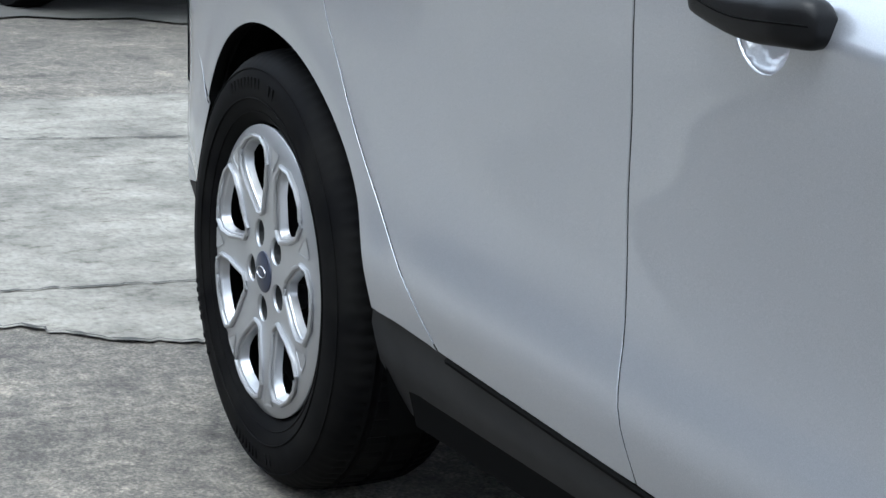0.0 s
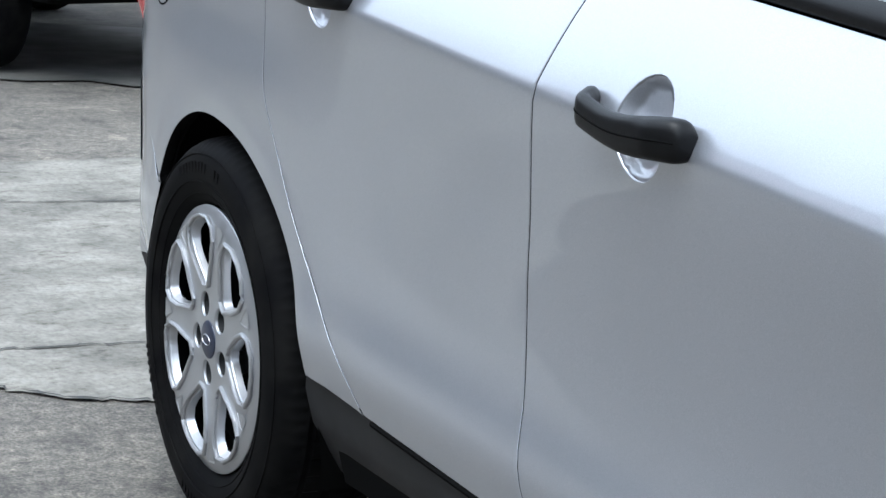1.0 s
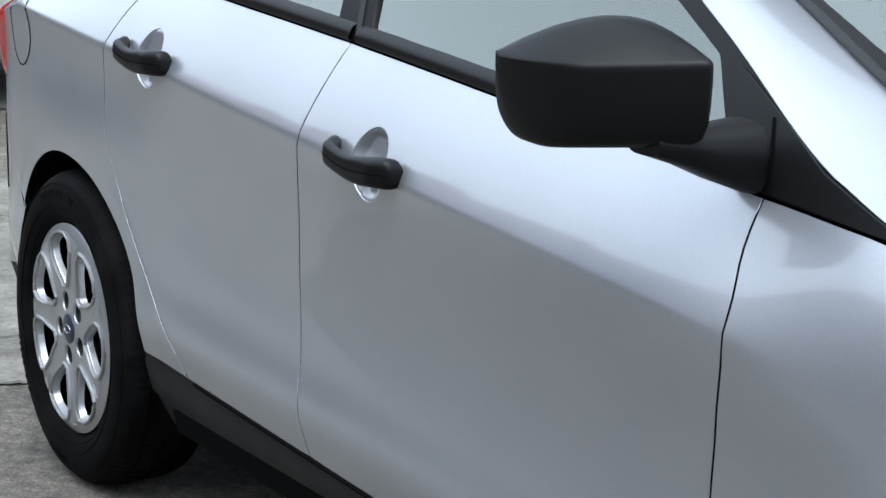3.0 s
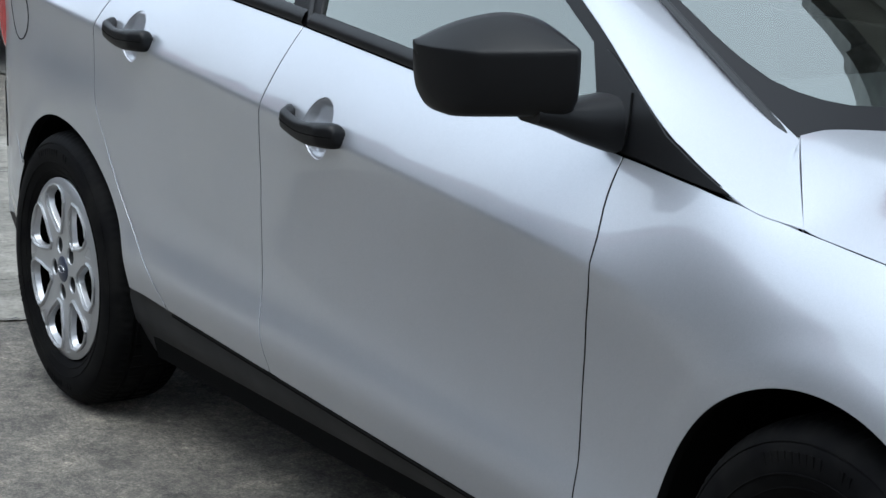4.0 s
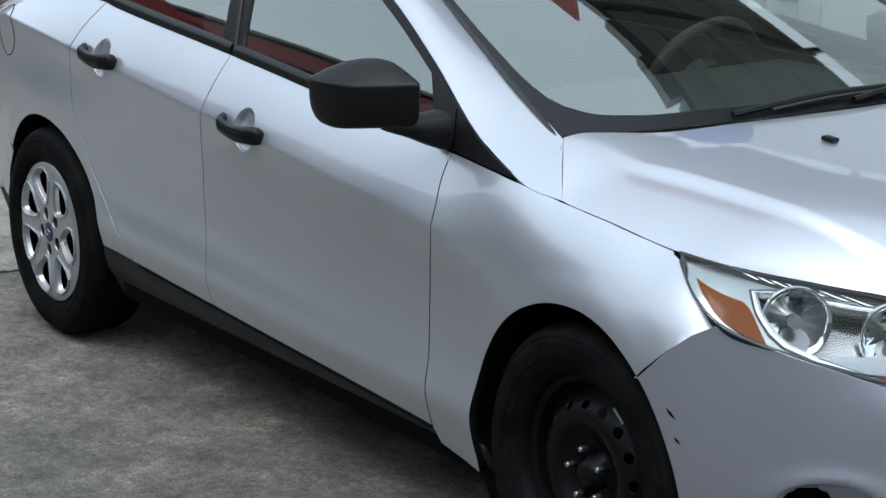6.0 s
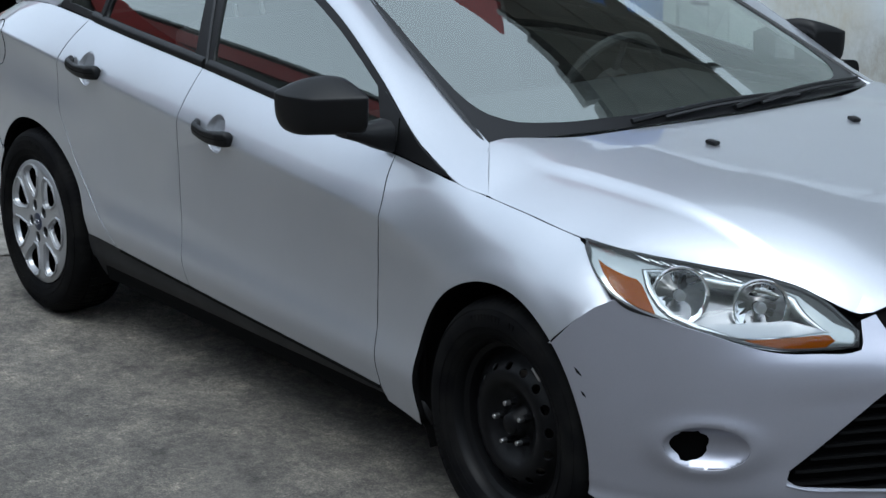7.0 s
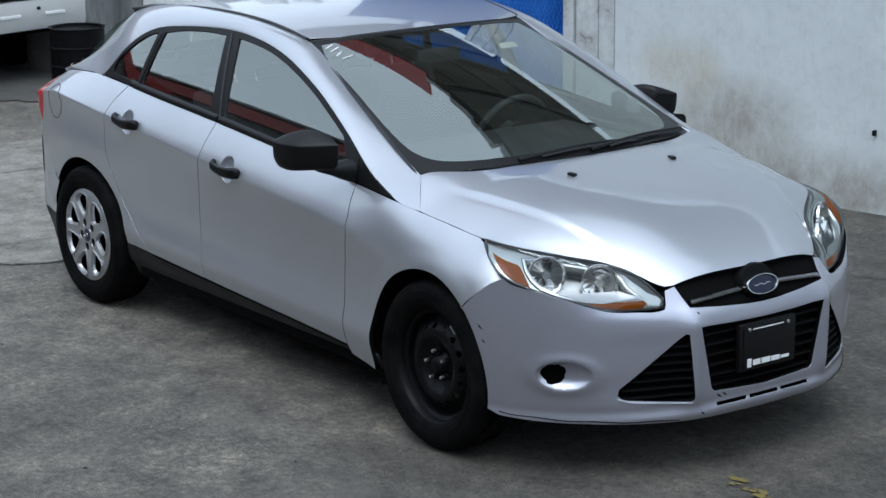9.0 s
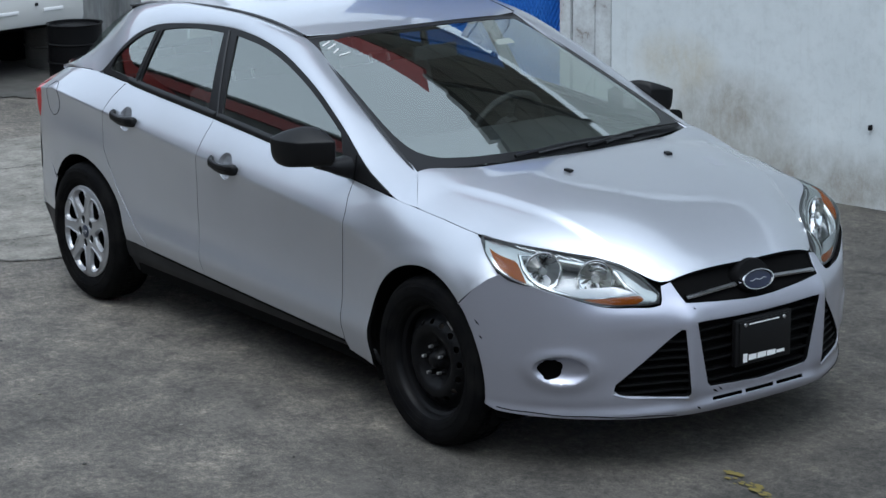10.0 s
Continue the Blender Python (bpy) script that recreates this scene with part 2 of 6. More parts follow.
red_fascia = material("red_fascia", (0.26, 0.022, 0.02), 0.6)
suv_white = material("suv_white_paint", (0.50, 0.50, 0.48), 0.3, 0.0, Coat_Weight=0.6)
roughen(suv_white, noise_node(suv_white, 4, 6).outputs[0], 0.25, 0.5)


# ---- mesh helpers ----
def adopt(ob, parent):
    if parent is not None:
        ob.parent = parent
        ob.matrix_parent_inverse = parent.matrix_world.inverted()
    return ob


def empty(name, at):
    e = new(name)
    e.matrix_world = Matrix.Translation(at)
    bpy.context.view_layer.update()
    return e


class Flange(tuple):
    """A face of a turned-in edge, coloured near black for the shade in a shut line."""


def solid(name, verts, faces, mat, parent=None, label="", normals=None, smooth=True):
    me = bpy.data.meshes.new(name)
    me.from_pydata([tuple(v) for v in verts], [], [tuple(f) for f in faces])
    me.materials.append(mat)
    if mat in (paint, bumper_paint):
        me.materials.append(dark)
        for p, f in zip(me.polygons, faces):
            p.material_index = 1 if isinstance(f, Flange) else 0
    if smooth:
        me.polygons.foreach_set("use_smooth", [True] * len(me.polygons))
    if normals is not None:
        me.normals_split_custom_set_from_vertices([tuple(n) for n in normals])
    me.update()
    return tagged(adopt(new(name, me), parent), label)


def part(name, bm, mat, parent, label="", smooth=40):
    bmesh.ops.recalc_face_normals(bm, faces=bm.faces)
    for e in bm.edges:
        e.smooth = len(e.link_faces) == 2 and e.calc_face_angle(0) < radians(smooth)
    for f in bm.faces:
        f.smooth = True
    me = bpy.data.meshes.new(name)
    bm.to_mesh(me)
    bm.free()
    me.materials.append(mat)
    return tagged(adopt(new(name, me), parent), label)


def add_box(bm, a, b, bevel=0.0, m=None):
    r = bmesh.ops.create_cube(bm, size=1)["verts"]
    for v in r:
        v.co = Vector([(a[i] + b[i]) / 2 + v.co[i] * (b[i] - a[i]) for i in range(3)])
    if bevel:
        bmesh.ops.bevel(bm, geom=list({e for v in r for e in v.link_edges}), offset=bevel, segments=2, affect="EDGES", profile=0.6)
        r = [v for v in bm.verts if v.tag is False]
    if m is not None:
        bmesh.ops.transform(bm, matrix=m, verts=bm.verts[:])
    return bm


def box(name, a, b, mat, parent=None, label="", bevel=0.0, m=None):
    return part(name, add_box(bmesh.new(), a, b, bevel, m), mat, parent, label, 35)


def herm(xs, ys, x):
    """Smooth curve through knots, straight beyond the ends."""
    n = len(xs)
    sl = [(ys[i + 1] - ys[i]) / (xs[i + 1] - xs[i]) for i in range(n - 1)]
    if x <= xs[0]:
        return ys[0] + sl[0] * (x - xs[0])
    if x >= xs[-1]:
        return ys[-1] + sl[-1] * (x - xs[-1])
    i = 0
    while x > xs[i + 1]:
        i += 1
    h = xs[i + 1] - xs[i]

    def tan(k):
        if k == 0:
            return sl[0]
        if k == n - 1:
            return sl[-1]
        a, b = xs[k] - xs[k - 1], xs[k + 1] - xs[k]
        return (sl[k - 1] * b + sl[k] * a) / (a + b)
    t = (x - xs[i]) / h
    m0, m1 = tan(i) * h, tan(i + 1) * h
    return (2 * t**3 - 3 * t * t + 1) * ys[i] + (t**3 - 2 * t * t + t) * m0 + (3 * t * t - 2 * t**3) * ys[i + 1] + (t**3 - t * t) * m1


def curve(points):
    """A smooth curve through points of any dimension, by 0..1 over its length."""
    d = [0.0]
    for a, b in zip(points, points[1:]):
        d.append(d[-1] + math.dist(a, b))
    ks = [v / d[-1] for v in d]
    cols = list(zip(*points))
    f = lambda t: tuple(herm(ks, c, t) for c in cols)
    f.length = d[-1]
    return f


def trace(points, n, a=0.0, b=1.0):
    f = curve(points)
    return [f(a + (b - a) * i / (n - 1)) for i in range(n)]


def inside(p, poly):
    x, y, r = p[0], p[1], False
    for (x0, y0), (x1, y1) in zip(poly, poly[1:] + poly[:1]):
        if (y0 > y) != (y1 > y) and x < (x1 - x0) * (y - y0) / (y1 - y0) + x0:
            r = not r
    return r


def area(poly):
    return sum(a[0] * b[1] - b[0] * a[1] for a, b in zip(poly, poly[1:] + poly[:1])) / 2


def dense(poly, step):
    out = []
    for a, b in zip(poly, poly[1:] + poly[:1]):
        n = max(1, math.ceil(math.dist(a, b) / step))
        out += [(a[0] + (b[0] - a[0]) * k / n, a[1] + (b[1] - a[1]) * k / n) for k in range(n)]
    return out


def shrink(poly, d):
    s, out, n = (1 if area(poly) > 0 else -1), [], len(poly)
    for i in range(n):
        a, b, c = poly[i - 1], poly[i], poly[(i + 1) % n]
        u, v = Vector((b[0] - a[0], b[1] - a[1])), Vector((c[0] - b[0], c[1] - b[1]))
        if u.length < 1e-7 or v.length < 1e-7:
            out.append(b)
            continue
        u.normalize(), v.normalize()
        k = Vector((-u.y - v.y, u.x + v.x)) * s
        q = max(0.5, k.length_squared / 2)
        out.append((b[0] + k.x * d / q, b[1] + k.y * d / q))
    return out


CORE = lambda p: Vector((min(max(p.x, 0.1), 2.7), 0, 0.6))


def skin(outline, surf, holes=(), step=0.03, gap=0.0026, depth=0.018, core=CORE, round_=0.0012, hole_depth=None, lines=()):
    """Vertices, faces and normals of a sheet cut out of the surface surf(u, v), with turned-in edges."""
    outer = shrink(dense(outline, step * 0.8), gap)
    if area(outer) < 0:
        outer.reverse()
    rings = [outer]
    for h in holes:
        h = dense(list(h), step * 0.8)
        rings.append(h if area(h) < 0 else h[::-1])
    pts, edges = [], []
    for r in rings:
        o = len(pts)
        pts += r
        edges += [(o + i, o + (i + 1) % len(r)) for i in range(len(r))]
    n_ring = len(pts)
    for ln in lines:
        prev = None
        for q in ln:
            ok = inside(q, outer) and not any(inside(q, h) for h in rings[1:]) and all(math.dist(q, b) > 0.004 for b in pts[:n_ring])
            if ok:
                pts.append(q)
                if prev is not None:
                    edges.append((prev, len(pts) - 1))
                prev = len(pts) - 1
            else:
                prev = None
    xs, ys = [p[0] for p in outer], [p[1] for p in outer]
    cell = {}
    for p in pts:
        cell.setdefault((int(p[0] // step), int(p[1] // step)), []).append(p)
    y, row = min(ys) + step / 2, 0
    inner = []
    while y < max(ys):
        x = min(xs) + (step / 2 if row % 2 else 0.9 * step)
        while x < max(xs):
            ci, cj = int(x // step), int(y // step)
            near = any(math.dist(q, (x, y)) < 0.55 * step for i in (-1, 0, 1) for j in (-1, 0, 1) for q in cell.get((ci + i, cj + j), ()))
            if not near and inside((x, y), outer) and not any(inside((x, y), h) for h in rings[1:]):
                inner.append((x, y))
            x += step
        y += step * 0.87
        row += 1
    vs, _, fs, ov, _, _ = delaunay_2d_cdt([Vector(p) for p in pts + inner], edges, [], 0, 1e-7)
    keep = []
    for f in fs:
        c = sum((vs[i] for i in f), Vector((0, 0))) / len(f)
        if inside(c, outer) and not any(inside(c, h) for h in rings[1:]):
            keep.append(list(f))
    e = 0.0015
    P, N = [], []

    def at(q):
        p = Vector(surf(q[0], q[1]))
        n = (Vector(surf(q[0] + e, q[1])) - Vector(surf(q[0] - e, q[1]))).cross(Vector(surf(q[0], q[1] + e)) - Vector(surf(q[0], q[1] - e)))
        if n.length < 1e-14:
            n = p - core(p)
        n.normalize()
        return p, n if n.dot(p - core(p)) > 0 else -n
    for q in vs:
        p, n = at(q)
        P.append(p), N.append(n)
    faces = []
    for f in keep:
        a, b, c = (P[i] for i in f[:3])
        faces.append(f if (b - a).cross(c - a).dot(N[f[0]]) > 0 else f[::-1])
    back = {}
    for i, o in enumerate(ov):
        for k in o:
            if k < n_ring:
                back[k] = i
    o = 0
    for ri, r in enumerate(rings):
        n = len(r)
        ids = [back.get(o + i, o + i) for i in range(n)]
        o += n
        start = len(P)
        dp = depth if ri == 0 or hole_depth is None else hole_depth
        for i in range(n):
            p, nn = P[ids[i]], N[ids[i]]
            t = P[ids[(i + 1) % n]] - P[ids[i - 1]]
            w = t.cross(nn)
            w = w.normalized() if w.length > 1e-9 else Vector((0, 0, 0))
            for _ in (0,):
                uvp = r[i]
                uvn = r[(i + 1) % n]
                probe = Vector(surf(uvp[0] + (uvn[1] - r[i - 1][1]) * 0.01, uvp[1] - (uvn[0] - r[i - 1][0]) * 0.01)) - p
                if probe.dot(w) < 0:
                    w = -w
            P.append(p + w * round_ * 0.7 - nn * round_), N.append((nn + w * 1.6).normalized())
            P.append(p + w * round_ * 0.7 - nn * dp), N.append(w if w.length else nn)
        for i in range(n):
            j = (i + 1) % n
            a0, a1, a2 = ids[i], start + 2 * i, start + 2 * i + 1
            b0, b1, b2 = ids[j], start + 2 * j, start + 2 * j + 1
            for f in ((a0, b0, b1, a1), (a1, b1, b2, a2)):
                q = (P[f[1]] - P[f[0]]).cross(P[f[2]] - P[f[0]])
                f = f if q.dot(N[a1]) > 0 else f[::-1]
                faces.append(Flange(f) if f[0] >= start and f[1] >= start and f[2] >= start and dp > 0.013 else f)
    return P, faces, N


def flipped(data):
    P, F, N = data
    return [Vector((p.x, -p.y, p.z)) for p in P], [type(f)(f[::-1]) for f in F], [Vector((n.x, -n.y, n.z)) for n in N]


def both(name, data, mat, parents, label=""):
    """The right-hand piece and its mirror image."""
    a = solid(name, data[0], data[1], mat, parents[0], label, data[2])
    P, F, N = flipped(data)
    return a, solid(name, P, F, mat, parents[1], label, N)


def grid(rows, closed=False):
    """Vertices and faces of a lofted grid of rows of points."""
    n = len(rows[0])
    V = [Vector(p) for r in rows for p in r]
    F = []
    for i in range(len(rows) - 1):
        for j in range(n if closed else n - 1):
            k = (j + 1) % n
            F.append((i * n + j, i * n + k, (i + 1) * n + k, (i + 1) * n + j))
    return V, F


def bm_grid(rows, closed=False, caps=False):
    V, F = grid(rows, closed)
    bm = bmesh.new()
    vs = [bm.verts.new(v) for v in V]
    for f in F:
        bm.faces.new([vs[i] for i in f])
    if caps:
        n = len(rows[0])
        bm.faces.new(vs[:n]), bm.faces.new(vs[-n:])
    return bm


def tube(points, radius, sides=8, closed=False):
    bm = bmesh.new()
    rings, up, n = [], Vector((0.123, 0.2, 1)).normalized(), len(points)
    pts = [Vector(p) for p in points]
    for i, p in enumerate(pts):
        t = (pts[(i + 1) % n] - pts[i - 1]) if closed else (pts[min(i + 1, n - 1)] - pts[max(i - 1, 0)])
        a = t.cross(up).normalized()
        b = t.cross(a).normalized()
        rr = radius(i / (n - 1)) if callable(radius) else radius
        rings.append([bm.verts.new(p + (a * math.cos(2 * math.pi * k / sides) + b * math.sin(2 * math.pi * k / sides)) * rr) for k in range(sides)])
    for r, q in zip(rings, rings[1:] + (rings[:1] if closed else [])):
        for k in range(sides):
            bm.faces.new((r[k], r[(k + 1) % sides], q[(k + 1) % sides], q[k]))
    if not closed:
        bm.faces.new(rings[0]), bm.faces.new(rings[-1])
    return bm


def revolve(profile, axis_m, n=96, shape=None):
    """Turn a profile of (radius, height) round the local z axis, then place it."""
    bm = bmesh.new()
    rings = []
    for k in range(n):
        a = 2 * math.pi * k / n
        ring = []
        for j, (r, h) in enumerate(profile):
            rr = r + (shape(k, j) if shape else 0)
            ring.append(bm.verts.new(axis_m @ Vector((rr * math.cos(a), rr * math.sin(a), h))))
        rings.append(ring)
    for r, q in zip(rings, rings[1:] + rings[:1]):
        for j in range(len(profile) - 1):
            bm.faces.new((r[j], q[j], q[j + 1], r[j + 1]))
    bmesh.ops.remove_doubles(bm, verts=bm.verts, dist=1e-6)
    return bm

# ---- the yard ----
def flat_piece(name, outline, z, mat, parent=None, label="", kind=""):
    V = [(x, y, z) for x, y in outline]
    ob = solid(name, V, [tuple(range(len(V))) if area(list(outline)) > 0 else tuple(range(len(V)))[::-1]], mat, parent, label, smooth=False)
    return tagged(ob, kind=kind)


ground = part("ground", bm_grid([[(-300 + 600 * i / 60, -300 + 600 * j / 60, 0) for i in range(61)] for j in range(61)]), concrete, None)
tagged(ground, "worn grey concrete yard, stained and cracked", "ground", kind="structure")


def ragged(points, amp, n, seed):
    rnd = random.Random(seed)
    return [tuple(c + rnd.uniform(-amp, amp) for c in p) for p in trace(points, n)]


def ribbon(points, width, z, mat, name, parent, label, seed):
    """A narrow ragged strip along a line on the ground."""
    rnd, L, R = random.Random(seed), [], []
    for i, p in enumerate(points):
        a, b = points[max(i - 1, 0)], points[min(i + 1, len(points) - 1)]
        d = Vector((b[0] - a[0], b[1] - a[1], 0)).normalized()
        s = Vector((-d.y, d.x, 0)) * width * rnd.uniform(0.12, 1.0) / 2
        L.append(Vector((*p, z)) + s), R.append(Vector((*p, z)) - s)
    V, F = grid([L, R])
    return tagged(solid(name, V, F, mat, parent, label), kind="structure")


# pale older slabs behind the car, with their joints
pale_edge = ragged([(-1.6, -2.9), (-1.2, -2.3), (-1.03, -1.02), (-0.84, -0.81), (-0.9, 0.2), (-1.1, 2.0), (-1.0, 2.6)], 0.013, 260, 3)
slab = flat_piece("pale_slab", pale_edge + [(-3.75, 2.6), (-3.8, -0.6), (-3.9, -3.0)], 0.004, pale_concrete, ground, "pale worn concrete slab")
ribbon(ragged([(-1.36, -2.6), (-1.32, -1.8), (-1.30, -0.94), (-1.22, -0.3), (-1.25, 2.4)], 0.010, 260, 5), 0.013, 0.0075, crack_dirt, "slab_joint", ground, "dirt-filled joint in the concrete", 1)
ribbon(ragged([(-3.2, -3), (-3.11, -0.62), (-3.03, -0.35), (-2.95, 2.4)], 0.010, 240, 6), 0.016, 0.0075, crack_dirt, "slab_joint", ground, "dirt-filled joint in the concrete", 2)
ribbon(pale_edge, 0.018, 0.0085, crack_dirt, "slab_joint", ground, "ragged edge of the slab", 4)
ribbon(ragged([(1.1, -1.9), (1.9, -1.55), (2.31, -1.35), (2.52, -1.14), (2.9, -1.2), (3.6, -1.5)], 0.02, 60, 9), 0.005, 0.004, crack_dirt, "ground_crack", ground, "crack in the concrete", 7)
ribbon(ragged([(0.6, -2.9), (0.95, -2.6), (1.4, -2.5)], 0.012, 40, 12), 0.004, 0.004, crack_dirt, "ground_crack", ground, "crack in the concrete", 8)
ribbon(ragged([(1.2, 2.05), (1.58, 1.92), (1.8, 2.16), (2.6, 2.4), (6, 3.0)], 0.02, 40, 15), 0.02, 0.004, crack_dirt, "ground_crack", ground, "crack along the foot of the wall", 11)
for k, pts in enumerate(([(-6.1, 0.0), (-5.8, 0.7), (-5.2, 1.2), (-4.7, 1.6), (-4.6, 1.9), (-5.3, 2.2), (-7.4, 2.2), (-9.0, -0.6), (-6.2, -0.6)],)):
    flat_piece("oil_stain", ragged(pts + pts[:1], 0.035 if k else 0.08, 90, 20 + k)[:-1], 0.0095 + k * 0.001, wet, ground, "dark oily stain on the concrete", "structure")
rnd = random.Random(31)
for k in range(34):
    q = k / 33
    near = 0.4 + abs(math.sin(7 * q))
    cx, cy = 3.53 + 0.36 * q + rnd.gauss(0, 0.012) * near, -0.22 - 0.09 * q + rnd.gauss(0, 0.016) * near
    size = rnd.uniform(0.006, 0.020) * (0.5 + abs(math.sin(7 * q + 0.6)))
    pts = [(cx + size * rnd.uniform(0.5, 1.3) * math.cos(a), cy + 0.6 * size * rnd.uniform(0.5, 1.3) * math.sin(a)) for a in [i * math.pi / 5 for i in range(10)]]
    flat_piece("yellow_mark", pts, 0.004 + 0.0002 * k, yellow_paint, ground, "worn yellow paint mark", "structure")
for k in range(70):
    x, y, s = rnd.uniform(0.2, 5.5), rnd.uniform(-3.2, -1.1), rnd.uniform(0.002, 0.007)
    bm = bmesh.new()
    bmesh.ops.create_icosphere(bm, subdivisions=1, radius=s, matrix=Matrix.Translation((x, y, s * 0.5)) @ Matrix.Diagonal((1, rnd.uniform(0.6, 1.6), 0.6, 1)))
    part("pebble", bm, pale_concrete if k % 3 else crack_dirt, ground)

WALL = pose(0.47, 3.17, 0, 0, 0, 10.5)


def wall_box(name, x0, x1, z0, z1, mat, y0=0.0, y1=0.25, parent=None, label="", bevel=0.0):
    return box(name, (x0, y0, z0), (x1, y1, z1), mat, parent, label, bevel, WALL)


wall = tagged(wall_box("wall_north", -1.235, 14, 0, 3.6, render_white), "dirty white rendered yard wall with stains", "wall", kind="structure")
# high shed roof beyond the wall
canopy = tagged(empty("shed_canopy", (0, 8, 0)), "high pale shed roof on steel posts with a red fascia", "canopy")
box("roof", (-14, 5.8, 12.0), (5, 12.4, 12.15), canopy_sheet, canopy, "pale sheet roof")
for k in range(4):
    box("purlin", (-14, 6.8 + 1.7 * k, 11.85), (5, 6.94 + 1.7 * k, 12.0), canopy_sheet, canopy)
box("fascia", (-14, 5.7, 11.2), (-4.6, 5.8, 13.7), red_fascia, canopy, "red fascia")
for k in range(9):
    box("eave_board", (-4.6 + 1.05 * k, 5.65 - 0.16 * (k * 7 % 3), 11.75), (-3.6 + 1.05 * k, 5.82, 12.1 + 0.12 * (k % 2)), grey_sheet, canopy)
for k in range(5):
    box("rafter", (-13 + 4.4 * k, 5.85, 11.7), (-12.85 + 4.4 * k, 12.4, 12.0), grey_sheet, canopy)
    box("post", (-13.0 + 4.4 * k, 12.1, 0), (-12.85 + 4.4 * k, 12.25, 11.8), grey_sheet, canopy)
hook = tagged(wall_box("wall_hook", 0.531, 0.546, 0.428, 0.458, black_steel, -0.03, 0.0, None, "small dark iron hook in the wall", 0.006), category="hook")

gate = tagged(empty("steel_gate", WALL @ Vector((-2.4, 0.05, 0))), "blue expanded-metal gate with chipped white steel frame", "gate")
wall_box("sheet", -3.34, -1.645, 0.02, 3.6, blue_sheet, 0.10, 0.12, gate, "bright blue painted sheet", 0)
wall_box("gate_post", -1.645, -1.567, 0.0, 3.7, white_steel, 0.02, 0.14, gate, "white steel edge post", 0.004)
wall_box("gate_post", -1.553, -1.385, 0.0, 3.7, white_steel, 0.03, 0.14, gate, "chipped white steel post", 0.006)
wall_box("gate_post", -1.370, -1.252, 0.0, 3.7, white_steel, 0.015, 0.14, gate, "chipped white steel post", 0.006)
wall_box("gate_backing", -1.62, -1.2, 0.0, 3.7, dark_wall, 0.15, 0.2, gate)
wall_box("latch", -1.46, -1.37, 0.62, 0.635, black_steel, -0.01, 0.03, gate, "", 0.004)
wall_box("latch", -1.26, -1.20, 0.30, 0.38, black_steel, -0.03, 0.015, gate, "", 0.004)
slat_bm = bmesh.new()
# raised diamond strands of the expanded metal
for k in range(2):
    a = radians(62 if k else 118)
    for i in range(-65, 125):
        c = -3.34 + i * 0.03
        p0, p1 = Vector((c, 0.094 - 0.003 * k, 0.05)), Vector((c + 3.5 / math.tan(a), 0.094 - 0.003 * k, 3.55))
        if max(p0.x, p1.x) > -1.655 or min(p0.x, p1.x) < -3.33:
            t0, t1 = 0.0, 1.0
            dx = p1.x - p0.x
            lo, hi = sorted(((-3.33 - p0.x) / dx, (-1.655 - p0.x) / dx))
            t0, t1 = max(t0, lo), min(t1, hi)
            if t0 >= t1:
                continue
            p0, p1 = p0.lerp(p1, t0), p0.lerp(p1, t1)
        n = Vector((-(p1 - p0).z, 0, (p1 - p0).x)).normalized() * (0.0045 if k else 0.002)
        vs = [slat_bm.verts.new(WALL @ v) for v in (p0 + n, p1 + n, p1 - n, p0 - n)]
        up = [slat_bm.verts.new(WALL @ (v + Vector((0, -0.006, 0)))) for v in (p0 + n * 0.5, p1 + n * 0.5, p1 - n * 0.5, p0 - n * 0.5)]
        slat_bm.faces.new(up)
        for q in range(4):
            slat_bm.faces.new((vs[q], vs[(q + 1) % 4], up[(q + 1) % 4], up[q]))
tagged(part("expanded_mesh", slat_bm, blue_sheet, gate, "raised diamond mesh"), kind="stuff")

# leaning sheets and scrap along the wall behind the car
rnd = random.Random(8)
scrap_x = -3.7
for k in range(4):
    w = rnd.uniform(0.25, 0.5)
    m = WALL @ pose(scrap_x - w / 2, -0.25 - 0.1 * (k % 3), 0, -9 - rnd.uniform(0, 4), rnd.uniform(-9, 9), rnd.uniform(-8, 8))
    panel_ = tagged(empty("leaning_panel", m.translation), "weathered white sheet panel leaning on the wall", "panel", "panels leaning along the wall")
    b = box("sheet", (-w / 2, -0.012, 0.0), (w / 2, 0.012, 2.7), (white_steel, render_white, white_steel)[k % 3], panel_, "", 0.004, m)
    box("edge_bar", (w / 2 - 0.035, -0.03, 0.0), (w / 2, -0.012, 2.72), grey_sheet, panel_, "", 0.004, m)
    scrap_x -= w + rnd.uniform(0.05, 0.3)
far_wall = tagged(box("wall_west", (-16.3, -14, 0), (-16, 8, 4.3), dark_wall), "dark block wall at the end of the yard", "wall", kind="structure")
box("fascia", (-16.0, -14, 4.3), (-15.8, 8, 5.0), red_fascia, far_wall, "red fascia")
shutter = tagged(empty("sheet_fence", (-7.4, 3.0, 0)), "grey corrugated sheet fence behind the scrap", "fence")
box("rail", (-7.50, 2.2, 0.4), (-7.46, 6.0, 0.46), grey_sheet, shutter)
for k in range(5, 24):
    y = 1.2 + 0.2 * k
    rows = [[(-7.4 + 0.018 * math.sin(math.pi * i / 4), y + 0.2 * i / 8, z) for i in range(9)] for z in (0.0, 1.3, 2.6)]
    rows += [[(p[0] - 0.004, p[1], p[2]) for p in r] for r in rows[::-1]]
    part("sheet", bm_grid(rows), grey_sheet, shutter)

